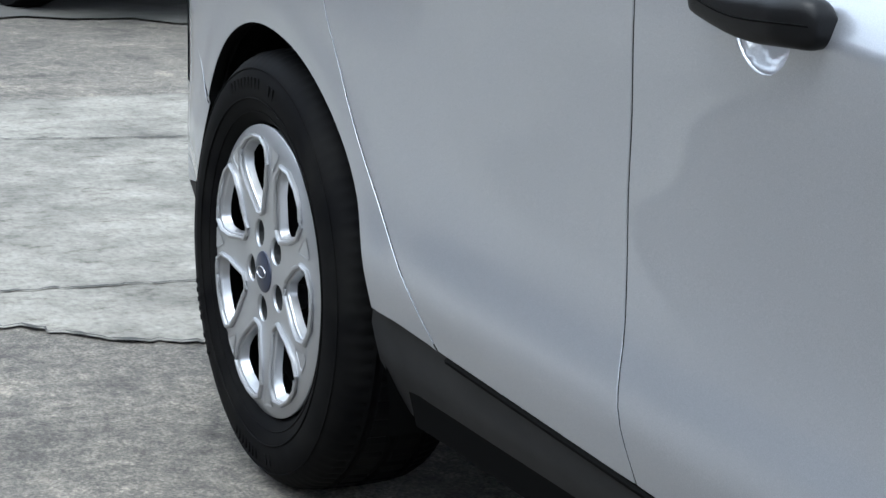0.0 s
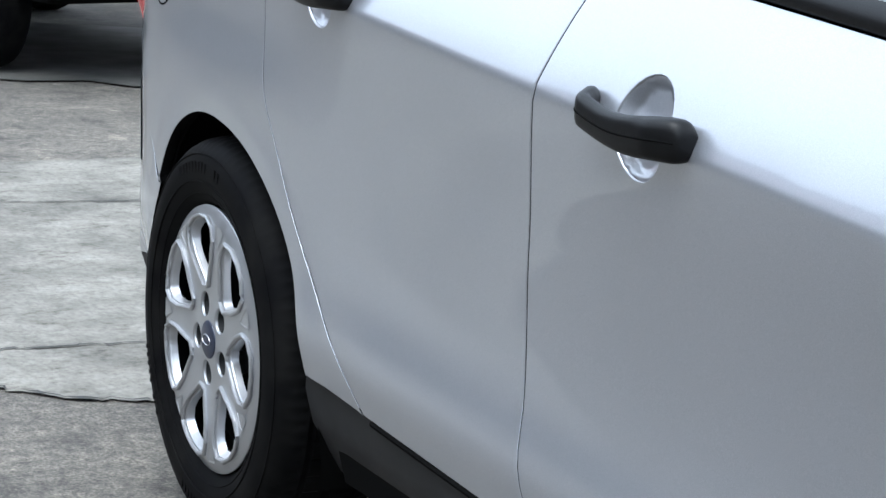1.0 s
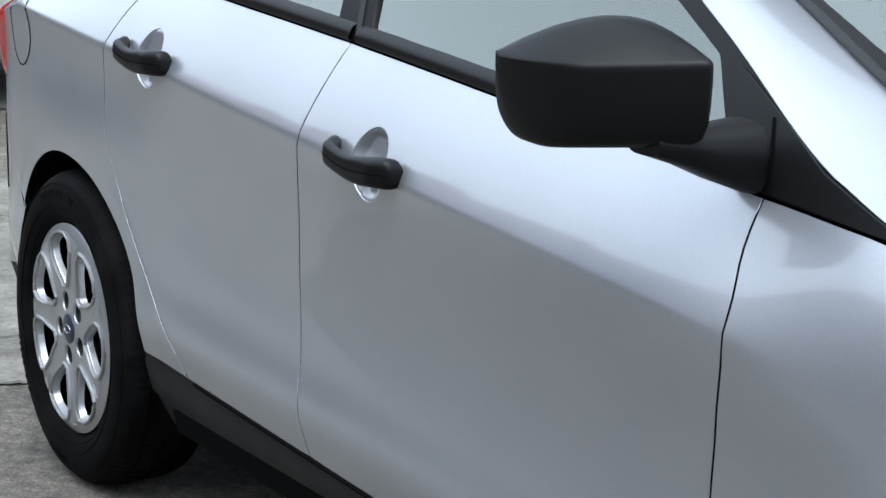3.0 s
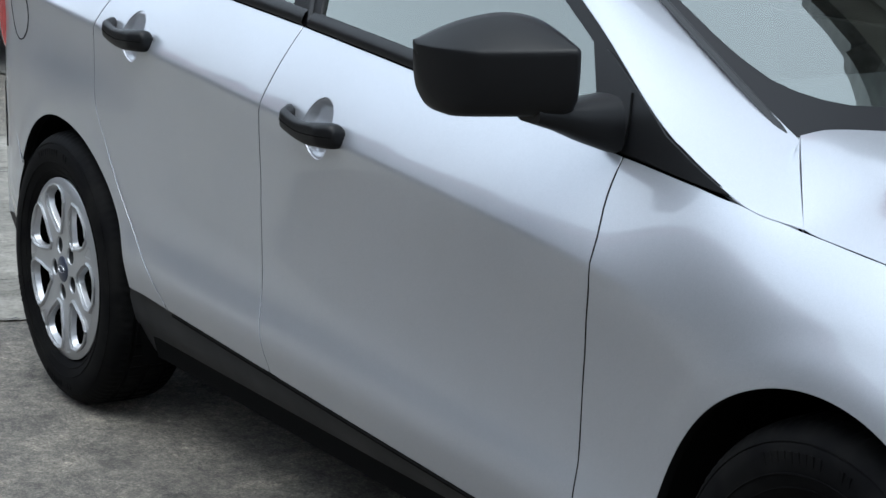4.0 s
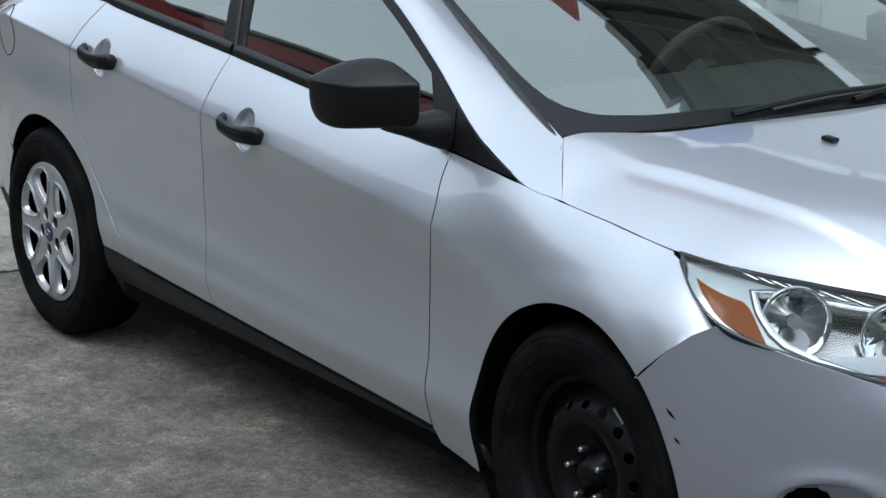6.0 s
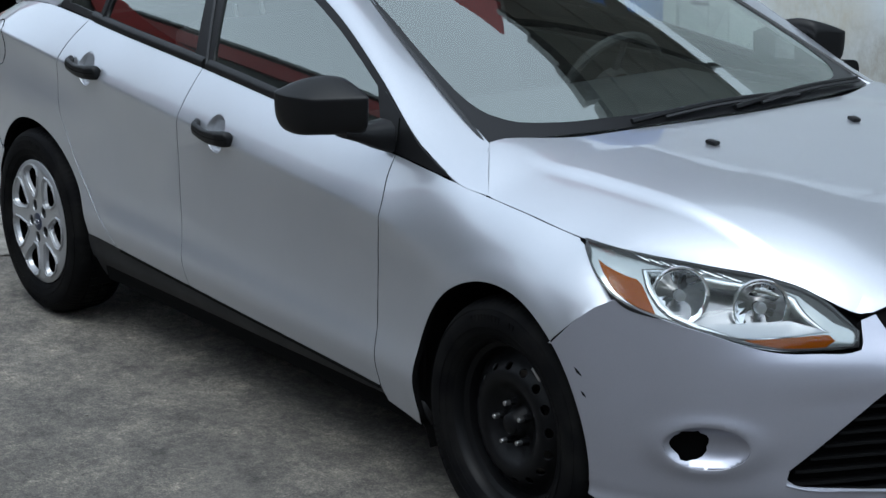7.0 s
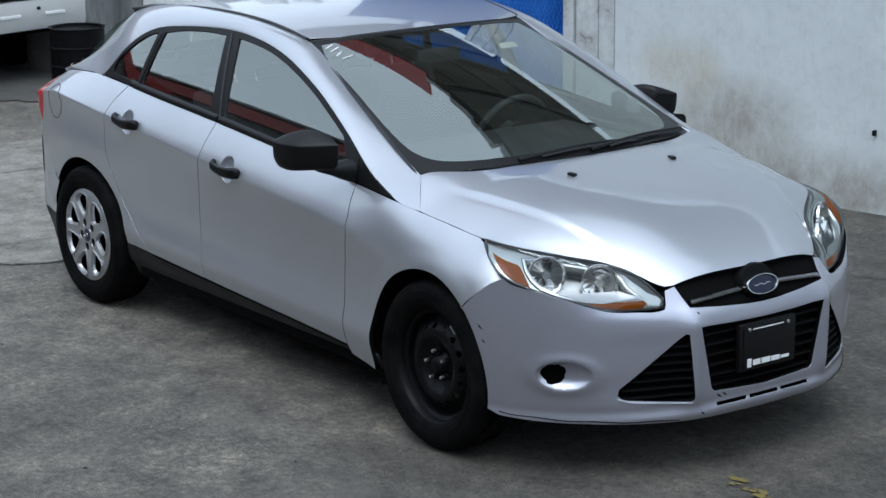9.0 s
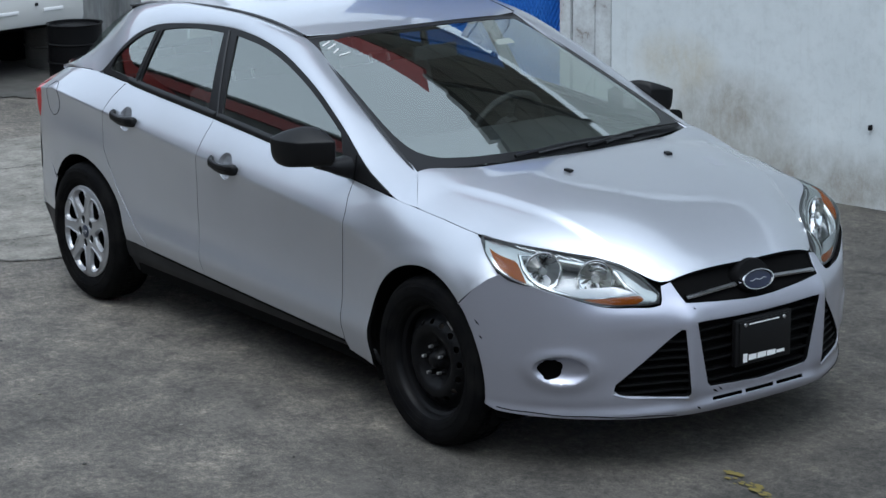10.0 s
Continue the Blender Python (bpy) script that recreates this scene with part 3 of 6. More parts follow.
# shed across the yard
shed = tagged(empty("yard_shed", (-13, -10.4, 0)), "low dark shed with a red roof fascia", "building")
box("wall", (-30, -11.6, 0), (18, -11.2, 5.3), dark_wall, shed)
box("fascia", (-30, -11.2, 5.3), (18, -11.05, 5.8), red_fascia, shed, "red fascia")
# added wall out of view; its height and tone set the nose's reflections
tagged(box("wall_east", (18, -11.6, 0), (18.3, 14, 4.2), grey_sheet), "unseen grey sheet wall added to shape the car's reflections", "wall", kind="structure")
box("roof", (-30, -17, 5.9), (18, -11.0, 6.0), grey_sheet, shed)


# ---- the car: x forward, rear hub at x = 0, half widths as w ----
TX = [-0.68, -0.5, -0.3, -0.1, 0.16, 0.43, 1.08, 2.10, 2.39, 2.5, 2.65, 2.83, 3.0, 3.09]
TZ = [0.965, 1.005, 1.035, 1.052, 1.053, 1.034, 0.990, 0.905, 0.885, 0.868, 0.852, 0.825, 0.815, 0.80]
TW = [0.58, 0.68, 0.735, 0.765, 0.795, 0.805, 0.810, 0.815, 0.828, 0.812, 0.80, 0.775, 0.735, 0.68]
FX = [-0.78, -0.68, -0.56, -0.45, -0.3, 0.0, 0.6, 1.3, 2.1, 2.6, 2.87, 2.99, 3.09]
FW = [0.66, 0.752, 0.818, 0.850, 0.873, 0.886, 0.890, 0.890, 0.890, 0.905, 0.910, 0.905, 0.885]
RH, FH, HUB_Z = 0.0, 2.645, 0.322
ARCH_R, ARCH_F = 0.350, 0.362


def smooth(a, b, x):
    t = min(max((x - a) / (b - a), 0), 1)
    return t * t * (3 - 2 * t)


def belt(x):
    return herm(TX, TZ, x)


def swage(x):
    return min(0.752 + (2.1 - x) * 0.084, belt(x) - 0.085)


def arch_r(k, a):
    """Radius of the wheel opening at the angle a from the front: the rear one reaches further forward low down."""
    return (ARCH_R + 0.032 * math.exp(-((a - 0.05) / 0.75) ** 2) + 0.016 * smooth(1.3, 2.3, a)) if k == 0 else ARCH_F


def side_w(x, z):
    full, zt, wt = herm(FX, FW, x), herm(TX, TZ, x), herm(TX, TW, x)
    zs = swage(x)
    scoop = smooth(0.15, 0.7, x) * (1 - smooth(2.0, 2.6, x))
    crease = 1 - smooth(2.12, 2.5, x)
    zl = 0.40 + (1.2 - x) * 0.03
    low = herm([0.15, zl - 0.085, zl - 0.01, zl + 0.075, (zl + 0.075 + zs) / 2, zs - 0.05, zs, zs + 0.1], [full - 0.05, full - 0.012, full, full - 0.004 - 0.013 * scoop, full - 0.003 - 0.015 * scoop, full - 0.005 * crease, full, full + 0.004], z)
    t = (z - zs) / (zt - zs)
    d = full - wt
    hard = full - d * (0.72 * t + 0.28 * t * abs(t))
    s_ = min(max((z - 0.56) / (zt - 0.56), 0), 1) * 0.93
    soft = full - d * (1 - (1 - s_ ** 2.2) ** (1 / 2.2)) / (1 - (1 - 0.93 ** 2.2) ** (1 / 2.2))
    high = hard * crease + soft * (1 - crease)
    # the lower of the two, with a small radius where they meet
    k = 0.0012 + 0.004 * (1 - crease)
    g = min(max((low - high) / k, -30), 30)
    w = low - k * math.log1p(math.exp(g)) if g < 29 else high
    w += 0.009 * math.exp(-((x - 0.02) / 0.26) ** 2 - ((z - 0.745) / 0.06) ** 2)
    for i, hx in enumerate((RH, FH)):
        a = math.atan2(z - HUB_Z, x - hx)
        q = math.hypot(x - hx, z - HUB_Z) - arch_r(i, a)
        if q < 0.12:
            w += 0.0032 * (1 - smooth(0.020, 0.075, q))
    return w


def side(x, z):
    return (x, -side_w(x, z), z)


def glass_w(x, z):
    h = z - belt(x)
    return herm(TX, TW, x) - 0.004 - 0.36 * h - 0.24 * h * abs(h)


def green(x, z, off=0.0):
    return (x, -glass_w(x, z) - off, z)


def arc(cx, cz, r, a0, a1, n=28):
    return [(cx + r * math.cos(radians(a0 + (a1 - a0) * i / (n - 1))), cz + r * math.sin(radians(a0 + (a1 - a0) * i / (n - 1)))) for i in range(n)]


car = tagged(empty("sedan_car", (1.3, 0, 0)), "silver four-door sedan, scuffed, black mirrors and handles", "car")

# shut lines, from the belt downwards (x, z)
LINE_F = trace([(2.100, 0.9045), (2.107, 0.845), (2.122, 0.79), (2.124, 0.74), (2.104, 0.645), (2.086, 0.53), (2.092, 0.40), (2.106, 0.283)], 34)
LINE_B = trace([(1.066, 0.991), (1.046, 0.90), (1.030, 0.82), (1.014, 0.72), (1.000, 0.60), (1.006, 0.50), (1.028, 0.41), (1.058, 0.327)], 34)
LINE_R = trace([(0.300, 1.046), (0.235, 0.95), (0.206, 0.85), (0.214, 0.765), (0.285, 0.625), (0.40, 0.49), (0.53, 0.388), (0.578, 0.346)], 30)
sill_z = lambda x: 0.346 - (x - 0.578) * 0.0415
belt_run = lambda a, b, n: [(a + (b - a) * i / (n - 1), belt(a + (b - a) * i / (n - 1)) - 0.0005) for i in range(n)]
sill_run = lambda a, b, n: [(a + (b - a) * i / (n - 1), sill_z(a + (b - a) * i / (n - 1))) for i in range(n)]


def disc(cx, cz, rx, rz, n=28, tilt=0.0):
    out = []
    for i in range(n):
        a = 2 * math.pi * i / n
        u, v = rx * math.cos(a), rz * math.sin(a)
        out.append((cx + u * math.cos(tilt) - v * math.sin(tilt), cz + u * math.sin(tilt) + v * math.cos(tilt)))
    return out


CUPS = [(1.258, 0.829), (0.415, 0.905)]
front_door = both("front_door", skin(LINE_F + sill_run(2.106, 1.058, 24)[1:-1] + LINE_B[::-1] + belt_run(1.066, 2.10, 24)[1:-1], side, [disc(*CUPS[0], 0.052, 0.056)], 0.03, hole_depth=0.004, lines=[[(x, swage(x) + d) for x in [1.03 + 0.025 * i for i in range(48)]] for d in (-0.007, 0.0, 0.007)]), paint, (car, car), "silver front door")
rear_door = both("rear_door", skin(LINE_B + sill_run(1.058, 0.578, 14)[1:-1] + LINE_R[::-1] + belt_run(0.30, 1.066, 18)[1:-1], side, [disc(*CUPS[1], 0.050, 0.054)], 0.03, hole_depth=0.004, lines=[[(x, swage(x) + d) for x in [0.15 + 0.025 * i for i in range(40)]] for d in (-0.007, 0.0, 0.007)]), paint, (car, car), "silver rear door")

# rear quarter with the wheel opening, down to the bumper seam
SEAM_R = [(-0.285, 0.525), (-0.40, 0.60), (-0.56, 0.70)]
rear_arch = [(RH + arch_r(0, radians(a)) * math.cos(radians(a)), HUB_Z + arch_r(0, radians(a)) * math.sin(radians(a))) for a in [5 + 140 * i / 39 for i in range(40)]]
quarter = LINE_R + rear_arch + SEAM_R + trace([(-0.60, 0.78), (-0.615, 0.86), (-0.60, 0.93), (-0.56, 0.992)], 8) + belt_run(-0.56, 0.30, 22)[1:-1]
both("rear_quarter_panel", skin(quarter, side, [], 0.03, lines=[[(RH + (arch_r(0, radians(a)) + d) * math.cos(radians(a)), HUB_Z + (arch_r(0, radians(a)) + d) * math.sin(radians(a))) for a in range(4, 150, 4)] for d in (0.012, 0.027, 0.036, 0.045, 0.054, 0.064, 0.08)] + [[(x, swage(x) + d) for x in [-0.6 + 0.025 * i for i in range(48)]] for d in (-0.007, 0.0, 0.007)]), paint, (car, car), "silver rear quarter panel")

HOOD = [(2.505, 0.812, 0.868), (2.65, 0.80, 0.852), (2.83, 0.775, 0.825), (3.0, 0.735, 0.815), (3.105, 0.65, 0.797), (3.227, 0.516, 0.765), (3.30, 0.45, 0.728), (3.355, 0.385, 0.69), (3.37, 0.356, 0.683)]
fender_top = [(x, herm(TX, TZ, x) - 0.0005) for x in (2.12, 2.2, 2.3, 2.39, 2.45, 2.505, 2.58, 2.65, 2.74, 2.815, 2.829)]
lamp_edge = trace([(2.836, 0.8205), (2.90, 0.803), (2.99, 0.775), (3.085, 0.747)], 10)
fender = LINE_F[::-1] + fender_top + lamp_edge + [(3.02, 0.715), (2.95, 0.665), (2.872, 0.598)] + arc(FH, HUB_Z, ARCH_F, 50, 190, 44) + [(2.285, 0.222), (2.13, 0.246)]
both("front_fender", skin(fender, side, [], 0.028, lines=[[(FH + (ARCH_F + d) * math.cos(radians(a)), HUB_Z + (ARCH_F + d) * math.sin(radians(a))) for a in range(40, 200, 4)] for d in (0.012, 0.027, 0.036, 0.045, 0.054, 0.064, 0.08)] + [[(x, swage(x) + d) for x in [2.08 + 0.025 * i for i in range(16)]] for d in (-0.007, 0.0, 0.007)]), paint, (car, car), "silver front fender")

# dark joint between door and fender
for s in (1, -1):
    part("door_joint", tube([(x, -s * (side_w(x, z) - 0.0024), z) for x, z in LINE_F[1:]], 0.0028, 5), dark, car)
for s in (1, -1):
    part("sill_joint", tube([(x, -s * (side_w(x, sill_z(x)) - 0.002), sill_z(x) - 0.0035) for x in [0.60 + 1.5 * i / 40 for i in range(41)]], 0.0042, 6), dark, car)
# black sills
sill_poly = [(2.29, 0.215), (2.285, 0.2745 - 0.0005)] + sill_run(2.27, 0.36, 30) + [(0.345, 0.33), (0.36, 0.20)] + [(0.36 + (2.29 - 0.36) * i / 20, 0.185) for i in range(1, 20)]
both("sill_trim", skin(sill_poly, lambda x, z: (x, -side_w(x, z) + 0.010 + max(0, 0.28 - z) * 0.35, z), [], 0.035), sill_plastic, (car, car), "dark plastic sill trim")


# near-black shell added behind the shut lines to colour in their shade
def shell_rows():
    rows = []
    for i in range(64):
        x = -0.66 + 3.74 * i / 63
        row = []
        for k in range(12):
            lo = 0.20
            for hx, r in ((RH, ARCH_R), (FH, ARCH_F)):
                r = r + (0.035 if hx == RH and x > hx else 0)
                if abs(x - hx) < r + 0.012:
                    lo = max(lo, HUB_Z + math.sqrt(max(0, (r + 0.012) ** 2 - (x - hx) ** 2)))
            z = lo + (belt(x) - 0.004 - lo) * k / 11
            row.append((x, -side_w(x, z) + 0.021, z))
        rows.append(row)
    return rows


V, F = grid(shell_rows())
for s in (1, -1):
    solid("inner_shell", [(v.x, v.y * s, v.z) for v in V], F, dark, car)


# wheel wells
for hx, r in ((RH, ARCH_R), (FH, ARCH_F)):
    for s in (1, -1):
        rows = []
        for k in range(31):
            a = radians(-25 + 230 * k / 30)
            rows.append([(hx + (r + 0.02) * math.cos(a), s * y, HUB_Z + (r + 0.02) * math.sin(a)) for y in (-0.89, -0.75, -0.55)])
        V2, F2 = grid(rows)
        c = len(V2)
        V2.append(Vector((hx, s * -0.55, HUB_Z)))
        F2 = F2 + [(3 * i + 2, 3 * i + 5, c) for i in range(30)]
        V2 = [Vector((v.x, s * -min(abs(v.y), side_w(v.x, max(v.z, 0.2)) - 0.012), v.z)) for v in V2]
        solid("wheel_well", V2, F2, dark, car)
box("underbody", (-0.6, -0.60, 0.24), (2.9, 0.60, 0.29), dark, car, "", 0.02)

# ---- roof rails, roof, glass ----
RAIL_A = [(2.176, 0.956), (1.92, 1.083), (1.63, 1.212), (1.306, 1.312), (0.944, 1.348), (0.49, 1.318), (0.30, 1.270), (0.170, 1.19), (0.020, belt(0.02) + 0.004), (-0.12, belt(-0.12)), (-0.34, belt(-0.34)), (-0.56, belt(-0.56))]
RAIL_A = [(2.505, 0.812, 0.868), (2.39, herm(TX, TW, 2.39), 0.886)] + [(x, glass_w(x, z) + 0.003, z) for x, z in RAIL_A]
RAIL_B = [(2.355, 0.70, 0.958), (2.325, 0.685, 0.960), (2.135, 0.65, 1.025), (1.84, 0.605, 1.146), (1.59, 0.565, 1.252), (1.36, 0.548, 1.342), (0.95, 0.56, 1.393), (0.45, 0.565, 1.392), (0.14, 0.555, 1.362), (-0.06, 0.550, 1.318), (-0.20, 0.565, 1.235), (-0.33, 0.60, 1.125), (-0.45, 0.645, 1.045), (-0.58, 0.67, 0.998)]


def rail(u, v):
    """u: row along the rail, 0..13; v: 0 at the door glass, 1 at the roof."""
    i = list(range(14))
    a = [herm(i, [p[k] for p in RAIL_A], u) for k in range(3)]
    b = [herm(i, [p[k] for p in RAIL_B], u) for k in range(3)]
    p = [a[k] + (b[k] - a[k]) * v for k in range(3)]
    q = 4 * v * (1 - v) * (0.003 + 0.019 * smooth(1, 4, u)) * (1 - 0.6 * smooth(10, 12.5, u))
    return (p[0], -(p[1] + q * 0.7), p[2] + q * 0.7)


RU = 4.0
both("roof_rail", skin([(i * 13 / 78 / RU, 0.0) for i in range(79)] + [(3.25, 0.05), (3.25, 0.1)] + [(i * 13 / 78 / RU, 0.15) for i in range(78, -1, -1)] + [(0, 0.1), (0, 0.05)],
     lambda u, v: rail(u * RU, v / 0.15), [], 0.03, gap=0.0, depth=0.012), paint, (car, car), "silver roof side rail and pillar")

RX, RZ, RW = [-0.15, 0.15, 0.5, 0.85, 1.15, 1.36, 1.47], [1.345, 1.388, 1.420, 1.428, 1.410, 1.375, 1.350], [0.55, 0.55, 0.558, 0.556, 0.550, 0.542, 0.536]


def roof(x, y):
    w = herm(RX, RW, x)
    return (x, y, herm(RX, RZ, x) - 0.024 * (abs(y) / w) ** 2.2)


roof_poly = [(1.375 + 0.10 * (1 - (y / 0.538) ** 2), y) for y in [-0.538 + 1.076 * i / 30 for i in range(31)]] + [(x, herm(RX, RW, x) - 0.004) for x in [1.34 - 1.44 * i / 30 for i in range(31)]]
roof_poly += [(-0.10 - 0.05 * (1 - (y / 0.54) ** 2), y) for y in [0.53 - 1.06 * i / 20 for i in range(21)]] + [(x, -herm(RX, RW, x) + 0.004) for x in [-0.10 + 1.44 * i / 30 for i in range(31)]]
R = skin(roof_poly, roof, [], 0.045, 0.001, 0.02)
solid("roof_panel", R[0], R[1], paint, car, "silver roof", R[2])
for s in (1, -1):
    part("roof_moulding", tube([(x, s * (herm(RX, RW, x) + 0.003), roof(x, herm(RX, RW, x))[2] - 0.004) for x in [1.36 - 1.45 * i / 40 for i in range(41)]], 0.006, 6), seal, car, "black roof seam moulding")

WT = lambda y: (1.372 + 0.10 * (1 - (y / 0.54) ** 2), y, 1.333 + 0.024 * (1 - abs(y / 0.54) ** 2.2))
WB = lambda y: (2.315 + 0.165 * (1 - (y / 0.69) ** 2), y, 0.954 + 0.018 * (1 - (y / 0.69) ** 2))


def shield(u, v):
    """u: -1..1 across; v: 0 at the cowl, 1 at the roof."""
    b, t = WB(0.69 * u), WT(0.545 * u)
    q = 4 * v * (1 - v) * 0.032 * (1 - 0.9 * u * u)
    return (b[0] + (t[0] - b[0]) * v + q * 0.4, b[1] + (t[1] - b[1]) * v, b[2] + (t[2] - b[2]) * v + q * 0.9)


US = 1.6
ws_poly = [(-0.998 / US, 0.0)] + [((-0.998 + 1.996 * i / 30) / US, 0.0) for i in range(1, 31)] + [(0.998 / US, i / 20) for i in range(1, 21)] + [((0.998 - 1.996 * i / 30) / US, 1.0) for i in range(1, 31)] + [(-0.998 / US, 1 - i / 20) for i in range(1, 20)]
W_ = skin(ws_poly, lambda u, v: shield(u * US, v), [], 0.05, 0.0, 0.005)
windscreen = solid("windscreen", W_[0], W_[1], shield_glass, car, "windscreen with sky and shed reflections", W_[2])
windscreen.visible_shadow = False
# dark printed border under the glass
half_in = [(0.0, 0.045), (0.5, 0.046), (0.74, 0.055), (0.86, 0.08), (0.925, 0.135), (0.952, 0.22), (0.964, 0.35), (0.968, 0.6), (0.962, 0.90), (0.93, 0.968), (0.5, 0.975)]
half_in = trace(half_in[:-1], 40) + half_in[-1:]
inner = [(u / US, v) for u, v in half_in] + [(-u / US, v) for u, v in half_in[:0:-1]]
B_ = skin(ws_poly, lambda u, v: tuple(Vector(shield(u * US, v)) + Vector((0.0008, 0, 0.0014))), [inner], 0.05, 0.0, 0.002)
solid("windscreen_border", B_[0], B_[1], frit, windscreen, "black printed glass border", B_[2])
for s in (1, -1):
    part("windscreen_seal", tube([tuple(Vector(shield(s * 0.997, i / 30)) + Vector((0, 0, 0.001))) for i in range(31)], 0.006, 6), seal, car)
part("windscreen_seal", tube([tuple(Vector(shield(-0.99 + 1.98 * i / 30, 1.0)) + Vector((0, 0, 0.0))) for i in range(31)], 0.006, 6), seal, car)

for k, (u0, v0, u1, v1) in enumerate(((-0.93, 0.93, -0.86, 0.955), (-0.915, 0.90, -0.84, 0.93), (-0.90, 0.865, -0.85, 0.89), (-0.88, 0.84, -0.80, 0.85))):
    part("marker_stroke", tube([tuple(Vector(shield(u0 + (u1 - u0) * i / 6, v0 + (v1 - v0) * i / 6 + 0.004 * math.sin(3 * i))) + Vector((0.001, 0, 0.0015))) for i in range(7)], 0.003, 5), plate_white, windscreen, "white marker stroke on the glass")

# rear window and boot lid
RWT = lambda y: (-0.07 - 0.05 * (1 - (y / 0.54) ** 2), y, 1.318 + 0.024 * (1 - (y / 0.54) ** 2))
RWB = lambda y: (-0.45 - 0.05 * (1 - (y / 0.62) ** 2), y, 1.047 + 0.02 * (1 - (y / 0.62) ** 2))
V, F = grid([[tuple(Vector(RWB(0.62 * u)).lerp(Vector(RWT(0.545 * u)), k / 8) + Vector((-0.02, 0, 0.02)) * 4 * (k / 8) * (1 - k / 8)) for u in [-1 + 2 * i / 16 for i in range(17)]] for k in range(9)])
solid("rear_window", V, F, glass, car, "tinted rear window")
deck = []
for i in range(13):
    x = -0.50 - 0.22 * i / 12
    w = herm([-0.74, -0.65, -0.58, -0.5], [0.52, 0.60, 0.635, 0.640], x)
    deck.append([(x - 0.06 * (1 - (u / 1) ** 2), w * u, herm([-0.76, -0.64, -0.5], [0.955, 0.997, 1.045], x) + 0.02 * (1 - u * u)) for u in [-1 + 2 * k / 16 for k in range(17)]])
last = deck[-1]
for dz, dx in ((0.012, -0.004), (0.06, 0.0), (0.16, 0.012), (0.28, 0.004), (0.36, -0.01)):
    deck.append([(p[0] + dx, p[1] * (1 + dz * 0.5), p[2] - dz) for p in last])
V, F = grid(deck)
boot = solid("boot_lid", V, F, paint, car, "silver boot lid")
PR = [(-0.56, 0.818), (-0.67, 0.745), (-0.76, 0.61), (-0.83, 0.36), (-0.85, 0.0)]
pr = curve(PR)


def rear_s(t, z):
    """Bumper and lamps round the tail: t 0..2 from right to left."""
    x, w = pr(t if t <= 1 else 2 - t)
    tuck = 0.25 * max(0, 0.36 - z) + 0.42 * max(0, z - 0.72)
    k = 1 - tuck / 0.8
    return (x + tuck * 0.8, -w * k if t <= 1 else w * k, z)


def side_strip(z0, z1, mat, name, label, extra=0.0):
    rows = []
    for k in range(9):
        z = z0 + (z1 - z0) * k / 8
        a0 = math.sqrt(max((ARCH_R + 0.0) ** 2 - (z - HUB_Z) ** 2, 0.0))
        run = [-(a0 + (0.56 - a0) * i / 8) for i in range(9)]
        row = [(x, -(side_w(x, z) + extra), z) for x in run[:-1]]
        row += [rear_s(2 * i / 30, z) for i in range(31)]
        row += [(x, side_w(x, z) + extra, z) for x in run[:-1][::-1]]
        rows.append(row)
    V, F = grid(rows)
    return solid(name, V, F, mat, car, label)


side_strip(0.355, 0.525, paint, "rear_bumper", "silver rear bumper")
V, F = grid([[rear_s(2 * i / 30, 0.525 + 0.32 * k / 6) for i in range(31)] for k in range(7)])
solid("rear_panel", V, F, paint, car, "silver tail panel")
side_strip(0.20, 0.352, valance_grey, "rear_valance", "dark plastic rear valance", -0.004)
quarter_fill = skin([(-0.30, 0.52), (-0.562, 0.52), (-0.562, 0.705), (-0.40, 0.605)], side, [], 0.03, 0.001)
both("bumper_corner", quarter_fill, paint, (car, car), "silver rear bumper corner")
for s in (1, -1):
    rows = []
    for k in range(13):
        z = 0.775 + 0.205 * k / 12
        bul = 0.016 * math.sin(math.pi * k / 12) ** 0.6
        row = []
        for i in range(15):
            q = i / 14
            x0, x1 = -0.46 + 0.02 * k / 12 - 0.07 * (1 - k / 12), -0.72
            if q < 0.45:
                x = x0 + (-0.56 - x0) * q / 0.45
                p = (x, side_w(x, min(z, belt(x) - 0.01)) + bul * min(1, q * 6), z)
            else:
                r = rear_s((q - 0.45) / 0.55 * 0.42, z)
                p = (r[0] - bul * 0.6, -r[1] + bul * 0.6, z)
            row.append((p[0], -s * p[1], p[2]))
        rows.append(row)
    V, F = grid(rows)
    solid("tail_lamp", V, F, red_lens, car, "red tail lamp lens")

# door glass: frame with three openings, then the panes
A2 = [(p[0], p[2]) for p in RAIL_A[1:]]
dlo_top = trace([(2.388, 0.886)] + A2[1:9] + [(0.03, belt(0.03) + 0.018)], 80)
dlo = dlo_top + belt_run(0.042, 2.38, 46)
TOPX_, TOPZ_ = [p[0] for p in dlo_top][::-1], [p[1] for p in dlo_top][::-1]
up = lambda x, d: belt(x) + d


def under(x, d=0.024):
    """Height of the upper window edge below the frame."""
    i = max(1, min(len(TOPX_) - 1, next((k for k, v in enumerate(TOPX_) if v >= x), len(TOPX_) - 1)))
    q = (x - TOPX_[i - 1]) / (TOPX_[i] - TOPX_[i - 1])
    slope = (TOPZ_[i] - TOPZ_[i - 1]) / (TOPX_[i] - TOPX_[i - 1])
    return TOPZ_[i - 1] + q * (TOPZ_[i] - TOPZ_[i - 1]) - d * math.hypot(1, min(abs(slope), 2.0))


